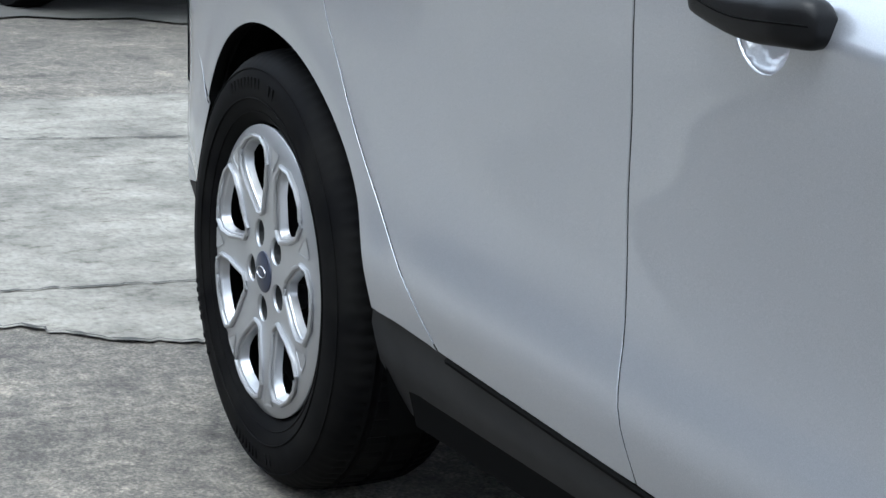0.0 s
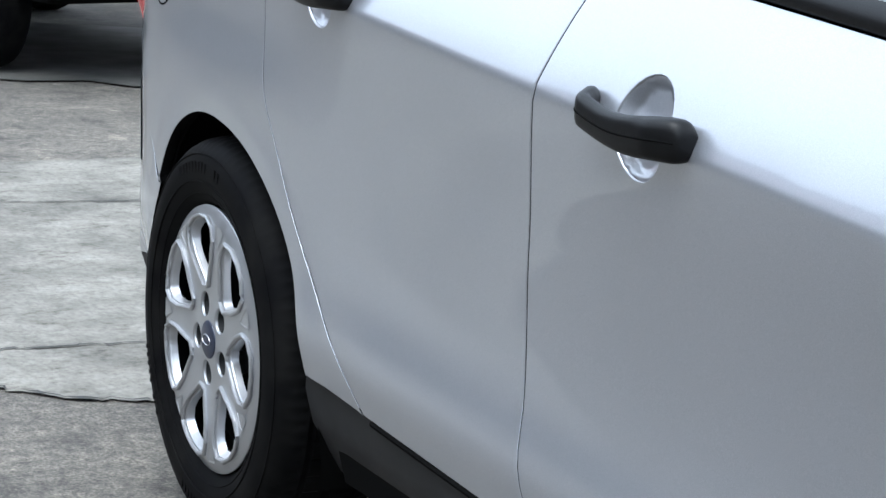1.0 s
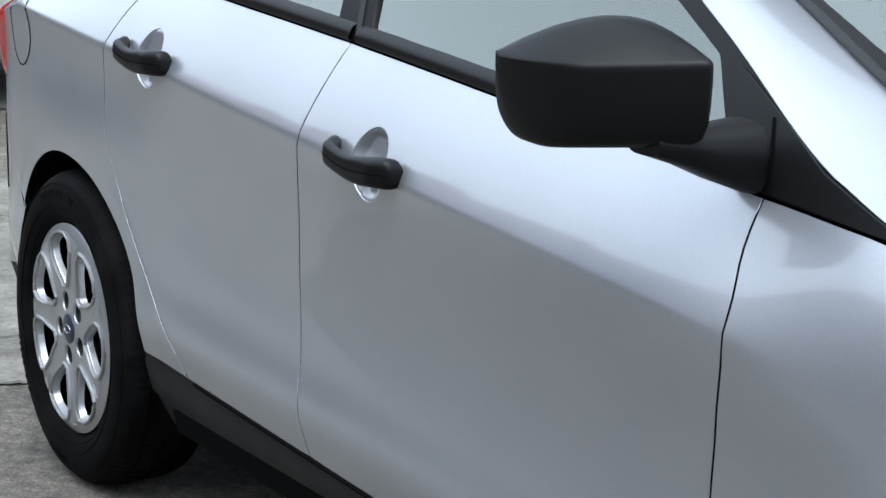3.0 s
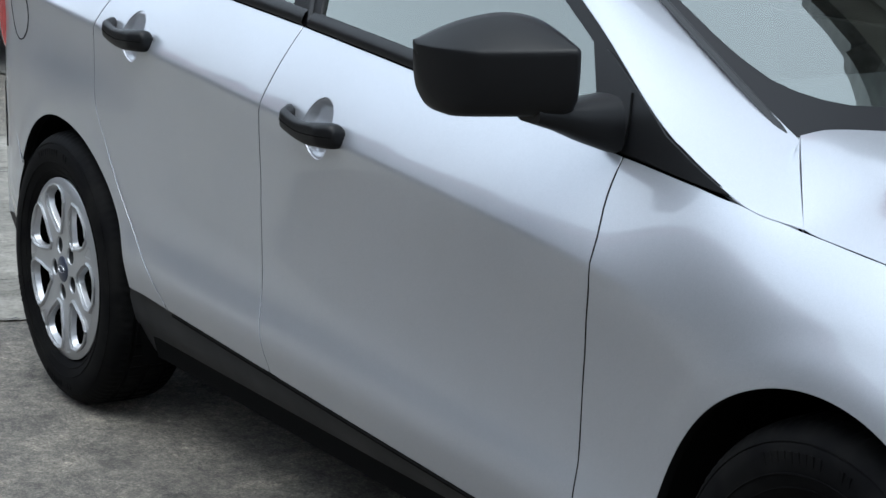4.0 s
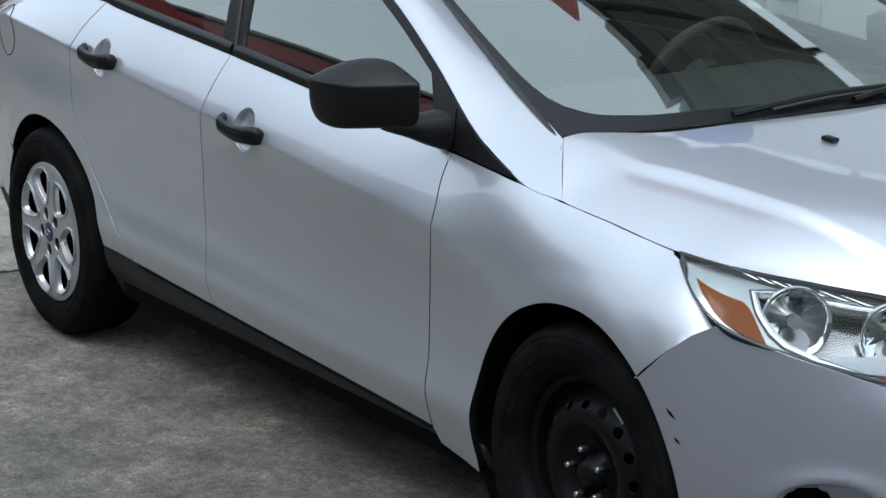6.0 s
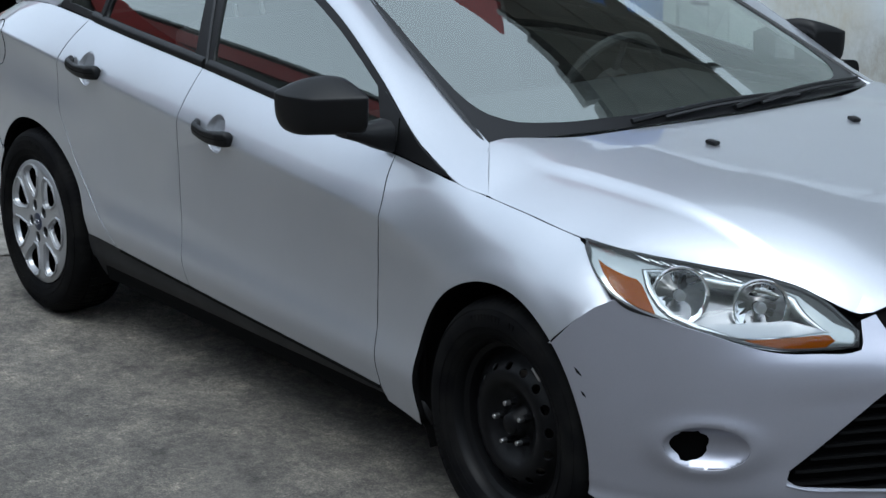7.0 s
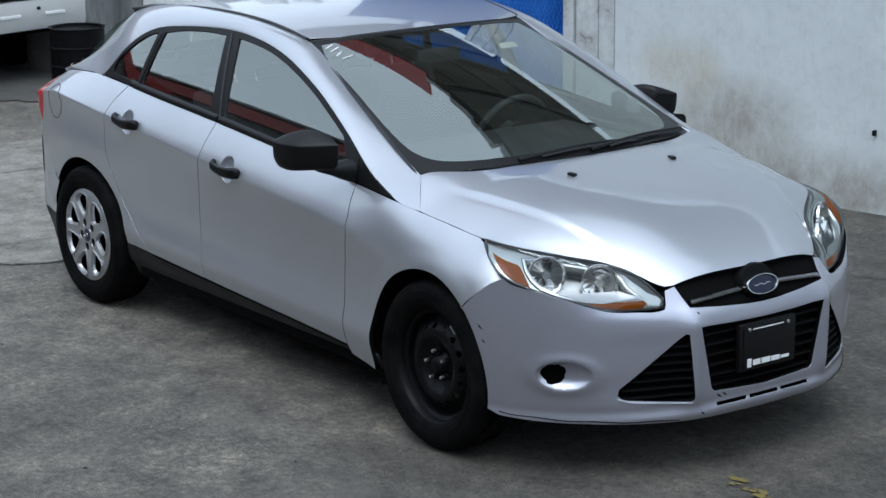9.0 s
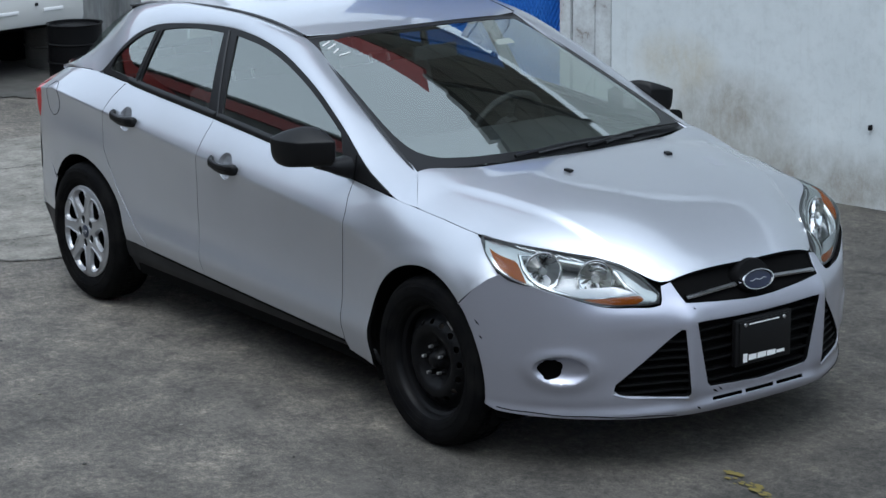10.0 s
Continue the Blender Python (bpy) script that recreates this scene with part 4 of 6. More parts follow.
span = lambda a, b, n: [a + (b - a) * i / (n - 1) for i in range(n)]
win_f = [(x, up(x, 0.026)) for x in span(1.105, 2.0, 8)] + [(1.985, 0.975)] + [(x, under(x)) for x in span(1.93, 1.025, 18)]
win_r = [(x, up(x, 0.026)) for x in span(0.40, 1.0, 6)] + [(x, under(x)) for x in span(0.925, 0.455, 12)]
win_q = [(x, up(x, 0.022)) for x in span(0.105, 0.355, 5)] + [(x, under(x, 0.018)) for x in span(0.405, 0.13, 12)]
both("window_frame", skin(dlo, lambda x, z: green(x, z, 0.001), [win_f, win_r, win_q], 0.04, 0.001, 0.012), black_plastic, (car, car), "black window surround")
for nm, poly, lab in (("front_window", win_f, "front door glass with reflections"), ("rear_side_window", win_r, "rear door glass with reflections"), ("quarter_window", win_q, "small quarter glass")):
    for o in both(nm, skin(poly, lambda x, z: green(x, z, -0.006), [], 0.06, -0.006, 0.004), glass, (car, car), lab):
        o.visible_shadow = False
# belt moulding, split at the doors
for a, b in ((1.085, 2.06), (0.31, 1.06)):
    V = [(x, belt(x) + d, o) for d, o in ((0, 0.004), (0.004, 0.009), (0.022, 0.008), (0.028, 0.0)) for x in [a + (b - a) * i / 30 for i in range(31)]]
    V = [Vector(green(x, z, o)) for x, z, o in V]
    F = [(k * 31 + i, k * 31 + i + 1, k * 31 + i + 32, k * 31 + i + 31) for k in range(3) for i in range(30)]
    for s in (1, -1):
        solid("belt_moulding", [(v.x, v.y * s, v.z) for v in V], F, black_plastic, car, "black belt moulding")
# pillar divider strips
for s in (1, -1):
    for p in (((1.078, 1.0), (0.962, 1.335)), ((0.380, 1.05), (0.43, 1.28))):
        run = [green(p[0][0] + (p[1][0] - p[0][0]) * k / 8, p[0][1] + (p[1][1] - p[0][1]) * k / 8, 0.002) for k in range(9)]
        part("pillar_seal", tube([(g[0], g[1] * s, g[2]) for g in run], 0.005, 6), seal, car)

# ---- hood ----
hx_, hw_, hz_ = [p[0] for p in HOOD], [p[1] for p in HOOD], [p[2] for p in HOOD]


def hood_w(x):
    return herm(hx_, hw_, min(x, 3.355)) if x > 2.505 else 0.812 + (2.505 - x) * 0.15


def hood_ze(x):
    return herm(hx_, hz_, min(x, 3.40)) if x > 2.505 else 0.868 + (2.505 - x) * 0.12


def hood(x, y):
    c = x - 2.8
    ze, zc, w = hood_ze(x), 0.9372 - 0.1495 * c - 0.138 * c**2 - 0.208 * c**3 - 0.2996 * c**4, hood_w(x)
    zs, ws = 0.8322 - 0.06 * c + 0.0386 * c**2 - 0.687 * c**3, max(0.788 - 0.2106 * c - 0.648 * c**2 - 0.5547 * c**3, 0.36)
    q, e = min(abs(y) / ws, 1.15), min(abs(y) / max(w, 0.36), 1.1)
    at_edge = zs + (zc - zs) * (1 - min(w / ws, 1.15) ** 3.1)
    cr = 0.655 - 0.215 * (x - 2.365)
    ridge = 0.0085 * (1 - smooth(cr - 0.004, cr + 0.042, abs(y))) * (1 - smooth(3.12, 3.34, x)) * smooth(2.42, 2.62, x)
    ridge += 0.028 * smooth(0.42, 0.70, abs(y)) * (1 - smooth(2.36, 2.54, x))
    return (x, y, zs + (zc - zs) * (1 - q ** 3.1) + (ze - 0.003 - at_edge) * e ** 7 + ridge)


edge = trace([(2.3565, 0.6995), (2.431, 0.756), (2.505, 0.812)], 6)[:-1] + [(p[0], p[1]) for p in trace(HOOD, 40)]
nose = [(3.37 + 0.026 * (1 - (y / 0.356) ** 2), y) for y in [0.356 - 0.712 * i / 24 for i in range(25)]]
rearline = [(WB(y)[0] + 0.035, y) for y in [-0.66 + 1.32 * i / 30 for i in range(31)]]
hood_poly = [(x, y) for x, y in edge] + nose[1:-1] + [(x, -y) for x, y in edge[::-1]] + rearline
H_ = skin(hood_poly, hood, [], 0.03, 0.0012, 0.02, lines=[[(x, k * (0.655 - 0.215 * (x - 2.365) + d)) for x in [2.44 + 0.03 * i for i in range(30)]] for k in (1, -1) for d in (-0.008, 0.008, 0.022, 0.036, 0.048)])
bonnet = solid("hood", H_[0], H_[1], paint, car, "silver hood with two washer nozzles", H_[2])
for s in (1, -1):
    x, y, z = hood(2.694, s * 0.25)
    bm = add_box(bmesh.new(), (-0.016, -0.012, 0), (0.016, 0.012, 0.010), 0.004)
    bmesh.ops.transform(bm, matrix=pose(x, y, z, 0, 8, -s * 12), verts=bm.verts)
    part("washer_nozzle", bm, black_plastic, bonnet, "black washer nozzle")
q = skin([(2.75, 0.37), (2.86, 0.335), (2.875, 0.385), (2.765, 0.42)], lambda x, y: tuple(Vector(hood(x, y)) + Vector((0, 0, 0.0006))), [], 0.03, 0, 0.0004)
solid("primer_patch", q[0], q[1], boot_dust, bonnet, "dull grey patch on the paint", q[2])
# cowl and wipers
V, F = grid([[(WB(y)[0] + dx, y, WB(y)[2] + dz) for y in [-0.69 + 1.38 * i / 30 for i in range(31)]] for dx, dz in ((-0.06, 0.012), (-0.01, -0.012), (0.06, -0.02), (0.09, -0.03))])
solid("cowl_panel", V, F, black_plastic, car, "black plastic cowl under the windscreen")
for x0, y0, x1, y1 in ((0.05, -0.30, 0.02, 0.28), (0.05, 0.02, 0.10, 0.62)):
    pts = []
    for k in range(13):
        y = y0 + (y1 - y0) * k / 12
        v = 0.004 + 0.022 * math.sin(math.pi * k / 12) + 0.018 * k / 12
        pts.append(tuple(Vector(shield(y / 0.67, v)) + Vector((0.006, 0, 0.014))))
    w_ = part("wiper", tube(pts, lambda t: 0.008 - 0.003 * t, 6), black_plastic, car, "black wiper arm")
    part("wiper_blade", tube([tuple(Vector(p) + Vector((0.012, 0, -0.006))) for p in pts[2:]], 0.005, 5), seal, w_)

# ---- front bumper ----
PL = [(2.87, 0.910), (2.99, 0.905), (3.09, 0.885), (3.2, 0.83), (3.3, 0.735), (3.38, 0.60), (3.43, 0.45), (3.455, 0.33), (3.467, 0.15), (3.47, 0.0)]
pl = curve(PL)
LEN = pl.length


def front(u, z, off=0.0):
    m = u > LEN
    t = (2 * LEN - u if m else u) / LEN
    x, w = pl(t)
    a, b = pl(max(t - 0.01, 0)), pl(min(t + 0.01, 1))
    dx, dw = b[0] - a[0], b[1] - a[1]
    n = math.hypot(dx, dw)
    nx, nw = -dw / n, dx / n
    k = smooth(0.30, 0.72, t)
    o = off + k * herm([0.2, 0.5, 0.56, 0.61, 0.65, 0.70, 0.76], [0.0, 0.0, 0.002, 0.018, 0.048, 0.086, 0.13], z) + 0.22 * max(0, 0.29 - z) - 0.017 * math.exp(-((z - 0.232) / 0.028) ** 2)
    o += (1 - k) * herm([0.3, 0.45, 0.6, 0.76], [0.012, 0.0, 0.002, 0.014], z)
    # soft rib beside the lower grille
    o -= 0.016 * math.exp(-((w - 0.33) / 0.045) ** 2) * smooth(0.24, 0.32, z) * (1 - smooth(0.56, 0.66, z)) - 0.006 * math.exp(-((w - 0.52) / 0.12) ** 2) * smooth(0.30, 0.36, z) * (1 - smooth(0.50, 0.62, z))
    # raised lip round the fog lamp recess
    r = math.hypot((t * LEN - FOG[0]) / 0.100, (z - FOG[1]) / 0.053)
    o -= 0.007 * math.exp(-((r - 1.05) / (0.2 if r < 1.05 else 0.42)) ** 2)
    x, w = x - nx * o, w - nw * o
    return (x, w if m else -w, z)


def uf(x, w):
    best = min(range(2001), key=lambda i: (pl(i / 2000)[0] - x) ** 2 + (pl(i / 2000)[1] - w) ** 2)
    return best / 2000 * LEN


def uw(w):
    lo, hi = 0.3, 1.0
    for _ in range(40):
        m = (lo + hi) / 2
        lo, hi = (m, hi) if pl(m)[1] > w else (lo, m)
    return lo * LEN


FOG = (uw(0.762), 0.410)
half = [(uf(FH + ARCH_F * math.cos(radians(a)), 0.9), HUB_Z + ARCH_F * math.sin(radians(a))) for a in [50.2 - 61.2 * i / 14 for i in range(15)]]
half += [(uf(3.06, 0.89), 0.238), (uw(0.70), 0.229), (uw(0.54), 0.221), (uw(0.33), 0.212), (uw(0.15), 0.208)]
crest = trace([(uf(3.085, 0.885), 0.745), (uf(3.147, 0.861), 0.726), (uw(0.777), 0.687), (uw(0.62), 0.632), (uw(0.53), 0.625), (uw(0.46), 0.620), (uw(0.432), 0.624)], 26)
crest += [(uw(0.422), 0.638), (uw(0.416), 0.660), (uw(0.410), 0.680), (uw(0.365), 0.688), (uw(0.35), 0.655), (uw(0.335), 0.622), (uw(0.2), 0.608), (uw(0.07), 0.598), (LEN, 0.596)]
top_half = [(uf(2.95, 0.907), 0.664), (uf(3.02, 0.9), 0.713)] + crest
bump_poly = half + [(LEN, 0.206)] + [(2 * LEN - u, z) for u, z in half[::-1]] + [(2 * LEN - u, z) for u, z in top_half[:-1]] + top_half[::-1]
mir = lambda poly: [(2 * LEN - u, z) for u, z in poly]
LOW = [(uw(0.306), 0.552), (uw(0.15), 0.546), (LEN, 0.544)]
lower_grille = LOW + mir(LOW[:-1])[::-1] + [(2 * LEN - uw(0.25), 0.318), (2 * LEN - uw(0.235), 0.305), (LEN, 0.292), (uw(0.235), 0.305), (uw(0.25), 0.318)]
tri = [(uw(0.352), 0.532), (uw(0.366), 0.535), (uw(0.60), 0.352), (uw(0.605), 0.330), (uw(0.585), 0.312), (uw(0.34), 0.284), (uw(0.327), 0.294)]
fog = disc(*FOG, 0.100, 0.053, 36, -0.05)
slots = []
for a, b in ((-0.225, -0.085), (-0.07, 0.07), (0.085, 0.225)):
    ua, ub = (uw(-a) if a < 0 else 2 * LEN - uw(a)), (uw(-b) if b < 0 else 2 * LEN - uw(b))
    slots.append([(ua, 0.250), (ub, 0.250), (ub, 0.264), (ua, 0.264)])
D_ = skin(bump_poly, front, [lower_grille, tri, mir(tri), fog, mir(fog)] + slots, 0.0125, 0.002, 0.022)
bumper = solid("front_bumper", D_[0], D_[1], bumper_paint, car, "silver front bumper with scuffs and a broken fog lamp cover", D_[2])
# near-black sheet that puts the shade behind the openings into colour
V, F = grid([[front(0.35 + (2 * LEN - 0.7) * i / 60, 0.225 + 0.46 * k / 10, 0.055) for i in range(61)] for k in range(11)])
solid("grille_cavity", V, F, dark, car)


def slat(u0, u1, z, mat, name, parent, label="", t=0.007, d0=0.010, d1=0.035, tilt=0.0):
    n = 14
    rows = []
    for i in range(n):
        u = u0 + (u1 - u0) * i / (n - 1)
        rows.append([front(u, z + t / 2, d0), front(u, z - t / 2, d0 - 0.001), front(u, z - t / 2 - tilt, d1), front(u, z + t / 2 - tilt, d1)])
    return part(name, bm_grid(rows, True, True), mat, parent, label)


for k in range(6):
    z = 0.325 + 0.038 * k
    q = (z - 0.305) / (0.552 - 0.305)
    w = 0.235 + (0.306 - 0.235) * q
    slat(uw(w), 2 * LEN - uw(w), z, grille_black, "grille_slat", bumper)
for s in (0, 1):
    for k in range(7):
        z = 0.315 + 0.029 * k
        q = (z - 0.33) / (0.535 - 0.33)
        u0, u1 = uw(0.60 + (0.366 - 0.60) * max(q, -0.05)), uw(0.33)
        if u1 - u0 > 0.015:
            slat(*((u0, u1) if not s else (2 * LEN - u0, 2 * LEN - u1)), z, grille_black, "grille_slat", bumper)
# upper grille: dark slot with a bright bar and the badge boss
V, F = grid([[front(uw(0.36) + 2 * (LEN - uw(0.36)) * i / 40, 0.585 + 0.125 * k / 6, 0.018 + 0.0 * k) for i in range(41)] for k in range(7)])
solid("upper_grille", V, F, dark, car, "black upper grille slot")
for a, b in ((uw(0.325), uw(0.085)), (2 * LEN - uw(0.325), 2 * LEN - uw(0.085))):
    rows = []
    for i in range(16):
        q = i / 15
        u = a + (b - a) * q
        z = 0.636 + 0.012 * q
        rows.append([front(u, z + dz, dd) for dz, dd in ((0.004, 0.012), (0.006, -0.003), (0.0, -0.008), (-0.006, -0.003), (-0.004, 0.012))])
    part("grille_bar", bm_grid(rows, True, True), bar_chrome, car, "dull chrome grille bar")
bm = revolve([(0.0, 0.030), (0.05, 0.030), (0.078, 0.024), (0.088, 0.010), (0.092, -0.02)], pose(3.405, 0, 0.658, 0, 72, 0) @ Matrix.Diagonal((0.74, 0.98, 1, 1)), 48)
boss = part("badge_boss", bm, grille_black, car, "black badge surround")
M_B = pose(3.437, 0, 0.652, 0, 74, 0)
badge = part("badge", revolve([(0.0, 0.012), (0.9, 0.010), (0.96, 0.004), (1.0, -0.01)], M_B @ Matrix.Diagonal((0.034, 0.073, 1, 1)), 48), navy, car, "oval navy badge with chrome rim")
part("badge_rim", revolve([(0.90, 0.010), (0.93, 0.0165), (0.99, 0.0165), (1.03, 0.008), (1.03, -0.01)], M_B @ Matrix.Diagonal((0.036, 0.076, 1, 1)), 48), chrome, badge, "chrome rim")
pts = [M_B @ Vector((0.003 * math.sin(2 * t * math.pi), 0.038 * t, 0.0125)) for t in [-1 + 2 * k / 28 for k in range(29)]]
part("badge_script", tube(pts, 0.0013, 5), dull_chrome, badge, "chrome script shape")

# plate holder with pale bars for the lettering
plate = box("plate_holder", (3.462, -0.138, 0.358), (3.484, 0.138, 0.530), plate_black, car, "black dealer plate in a black holder", 0.006)
box("plate", (3.485, -0.122, 0.366), (3.489, 0.122, 0.522), plate_black, plate, "black plate", 0.0015)
for a, b, z0, z1 in ((-0.105, -0.085, 0.372, 0.404), (-0.078, -0.04, 0.377, 0.397), (-0.035, 0.008, 0.377, 0.397), (0.013, 0.055, 0.377, 0.395), (0.06, 0.10, 0.379, 0.390), (-0.08, 0.07, 0.508, 0.512)):
    box("lettering_bar", (3.4892, a, z0), (3.4905, b, z1), plate_white, plate, "white bar")
for s in (-1, 1):
    part("plate_screw", revolve([(0, 0.004), (0.006, 0.003), (0.007, 0)], pose(3.489, s * 0.095, 0.510, 0, 90, 0), 12), dull_chrome, plate)

# fog recess: a dish with a jagged hole where the lamp is missing
rnd = random.Random(5)
hole = [(FOG[0] - 0.040 + (0.044 + rnd.uniform(-0.006, 0.006)) * math.cos(a), FOG[1] + 0.003 + (0.037 + rnd.uniform(-0.005, 0.005)) * math.sin(a)) for a in [2 * math.pi * k / 22 for k in range(22)]]


def fog_dish(u, z, m=False):
    r = math.hypot((u - FOG[0]) / 0.100, (z - FOG[1]) / 0.053)
    return front(2 * LEN - u if m else u, z, 0.003 + 0.025 * max(0, 1 - r ** 2))


both("fog_cover", skin(disc(*FOG, 0.103, 0.056, 36, -0.05), fog_dish, [hole], 0.008, 0.0, 0.004), bumper_paint, (bumper, bumper), "broken silver fog lamp cover")
# pale lip under each triangular grille, and the scuffed joint above the lower edge
for m in (False, True):
    side = (lambda u: 2 * LEN - u) if m else (lambda u: u)
    lip = trace([(uw(0.606), 0.318), (uw(0.575), 0.3075), (uw(0.46), 0.2935), (uw(0.335), 0.280)], 24)
    part("grille_lip", tube([front(side(u), z, 0.0015) for u, z in lip], 0.005, 8), bumper_paint, bumper)
    edge = trace([(uf(3.06, 0.89), 0.252), (uw(0.70), 0.240), (uw(0.54), 0.231), (uw(0.38), 0.224)], 30)
    part("lower_joint", tube([front(side(u), z + 0.0015 * math.sin(37 * i), 0.0005) for i, (u, z) in enumerate(edge)], 0.0022, 5), dark, bumper, "dark scuffed joint")
# scuffs on the bumper edges
for u, z, l in ((uf(2.98, 0.905), 0.55, 0.03), (uf(3.0, 0.905), 0.50, 0.02), (uw(0.29), 0.235, 0.02), (uw(0.215), 0.285, 0.03), (uw(0.19), 0.288, 0.025), (uw(0.31), 0.60, 0.012)):
    b = [(u - l * 0.4, z + l * 0.35), (u - l * 0.1, z - 0.001), (u + l / 2, z - l * 0.25), (u + l * 0.1, z + 0.003)]
    q = skin(b, lambda u, z: front(u, z, -0.0006), [], 0.01, 0, 0.0004)
    solid("paint_chip", q[0], q[1], dark, bumper, "dark paint chip", q[2])

# ---- headlamps ----
LT = [(2.832, 0.772, 0.823), (3.0, 0.733, 0.813), (3.105, 0.648, 0.795), (3.227, 0.515, 0.763), (3.302, 0.450, 0.726), (3.380, 0.404, 0.656)]
LB = [(2.838, 0.782, 0.818), (2.99, 0.862, 0.777), (3.115, 0.876, 0.737), (3.235, 0.777, 0.688), (3.335, 0.608, 0.633), (3.396, 0.418, 0.624)]


def lamp(u, v, off=0.0):
    i = list(range(6))
    k = u * 5
    a = Vector([herm(i, [p[c] for p in LT], k) for c in range(3)])
    b = Vector([herm(i, [p[c] for p in LB], k) for c in range(3)])
    p = a.lerp(b, v)
    q = 0.020 * 4 * v * (1 - v) * min(1, k) * min(1, (5.3 - k))
    n = Vector((0.55, 0.55, 0.45))
    p = p + n * (q - off)
    return (p.x, -p.y, p.z)


LU, LVS = 0.72, 0.15
lm = lambda off: (lambda u, v: lamp(u / LU, v / LVS, off))
lp = lambda pts: [(u * LU, v * LVS) for u, v in pts]
CL = lambda p: Vector((2.9, 0, 0.5))
full_lamp = lp([(0.0, 0.0)] + [(k / 30, 0.0) for k in range(1, 31)] + [(1.0, k / 6) for k in range(1, 7)] + [(1 - k / 30, 1.0) for k in range(1, 30)])
rim_in = lp([(0.016, 0.4)] + [(0.016 + 0.972 * k / 24, 0.045) for k in range(2, 25)] + [(0.992, 0.3), (0.992, 0.7), (0.984, 0.95)] + [(0.98 - 0.93 * k / 24, 0.968) for k in range(1, 24)])
for s in (0, 1):
    pick = (lambda d: d) if s == 0 else flipped

    def put(name, data, mat, parent, label=""):
        d = pick(data)
        return solid(name, d[0], d[1], mat, parent, label, d[2])
    lens = put("headlamp", skin(rim_in, lm(-0.002), [], 0.03, -0.004, 0.003, CL), lens_glass, car, "clear headlamp with amber side reflector")
    lens.visible_shadow = False
    put("lamp_seal", skin(full_lamp, lm(0.0), [rim_in], 0.03, 0.001, 0.03, CL), seal, lens, "black lamp seal")
    cavity = lp([(0.315, 0.40), (0.34, 0.33), (0.40, 0.29), (0.52, 0.26), (0.63, 0.20), (0.72, 0.23), (0.80, 0.40), (0.875, 0.53), (0.76, 0.80), (0.70, 0.89), (0.60, 0.91), (0.525, 0.87), (0.475, 0.79), (0.39, 0.60)])
    put("cavity_rim", skin(shrink(cavity, -0.0065), lm(0.0095), [shrink(cavity, -0.003)], 0.012, 0, 0.004, CL), chrome, lens, "bright rim of the lamp bowl")
    put("cavity_seal", skin(shrink(cavity, -0.0092), lm(0.0105), [shrink(cavity, -0.0066)], 0.012, 0, 0.003, CL), seal, lens, "dark line round the lamp bowl")
    put("lamp_bezel", skin(rim_in, lm(0.014), [cavity], 0.025, -0.004, 0.01, CL, hole_depth=0.022), white_bezel, lens, "pale reflective bezel")
    put("lamp_louvre", skin(lp([(0.10, 0.085), (0.35, 0.055), (0.58, 0.05), (0.72, 0.06), (0.88, 0.10), (0.95, 0.20), (0.90, 0.26), (0.72, 0.11), (0.60, 0.12), (0.49, 0.155), (0.275, 0.225), (0.12, 0.19)]), lm(0.011), [], 0.03, 0, 0.003, CL), trim_grey, lens, "grey ribbed upper strip")
    for k in range(7):
        u = 0.20 + 0.045 * k
        put("lamp_rib", skin(lp([(u, 0.10), (u + 0.012, 0.10), (u + 0.075, 0.165), (u + 0.06, 0.165)]), lm(0.009), [], 0.02, 0, 0.002, CL), chrome, lens)
    put("side_reflector", skin(lp([(0.13, 0.74), (0.20, 0.69), (0.325, 0.60), (0.36, 0.64), (0.40, 0.72), (0.488, 0.945), (0.44, 0.945), (0.30, 0.90), (0.20, 0.84)]), lm(0.010), [], 0.02, 0, 0.004, CL), amber, lens, "amber side reflector")
    put("turn_signal", skin(lp([(0.715, 0.94), (0.763, 0.85), (0.905, 0.60), (0.93, 0.72), (0.91, 0.93), (0.82, 0.955)]), lm(0.010), [], 0.02, 0, 0.004, CL), amber, lens, "amber turn signal")
    put("lamp_wing", skin(lp([(0.60, 0.915), (0.645, 0.82), (0.70, 0.68), (0.775, 0.52), (0.90, 0.53), (0.83, 0.70), (0.76, 0.83), (0.70, 0.935)]), lm(0.006), [], 0.02, 0, 0.006, CL), bar_chrome, lens, "chrome wing over the turn signal")
    put("lamp_cavity", skin(shrink(cavity, -0.012), lm(0.086), [], 0.03, 0, -0.03, CL), lamp_backing, lens, "chrome lamp bowl backing")
    for u, v, r in ((0.475, 0.585, 0.064), (0.665, 0.44, 0.062)):
        c = Vector(lamp(u, v, 0.033))
        aim = Vector((0.86, -0.48, 0.12)).normalized()
        m = Matrix.Translation(c) @ aim.to_track_quat("Z", "Y").to_matrix().to_4x4()
        if s:
            m = Matrix.Diagonal((1, -1, 1, 1)) @ m
        prof = [(0.010, -0.050)] + [(0.010 + (r - 0.010) * k / 8, -0.048 + 0.048 * (k / 8) ** 1.8) for k in range(1, 9)] + [(r + 0.004, 0.001), (r + 0.005, -0.012)]
        part("reflector_bowl", revolve(prof, m, 40, lambda k, j: 0.0012 * math.sin(k * 2.4) if 2 < j < 8 else 0), chrome, lens, "chrome reflector bowl", 80)
        part("bulb", revolve([(0.0, -0.006), (0.006, -0.008), (0.008, -0.016), (0.008, -0.05)], m, 16), nut_steel, lens)
        part("bulb_shield", revolve([(0.0, 0.004), (0.012, 0.002), (0.014, -0.004), (0.0135, -0.02)], m, 20), dull_chrome, lens)


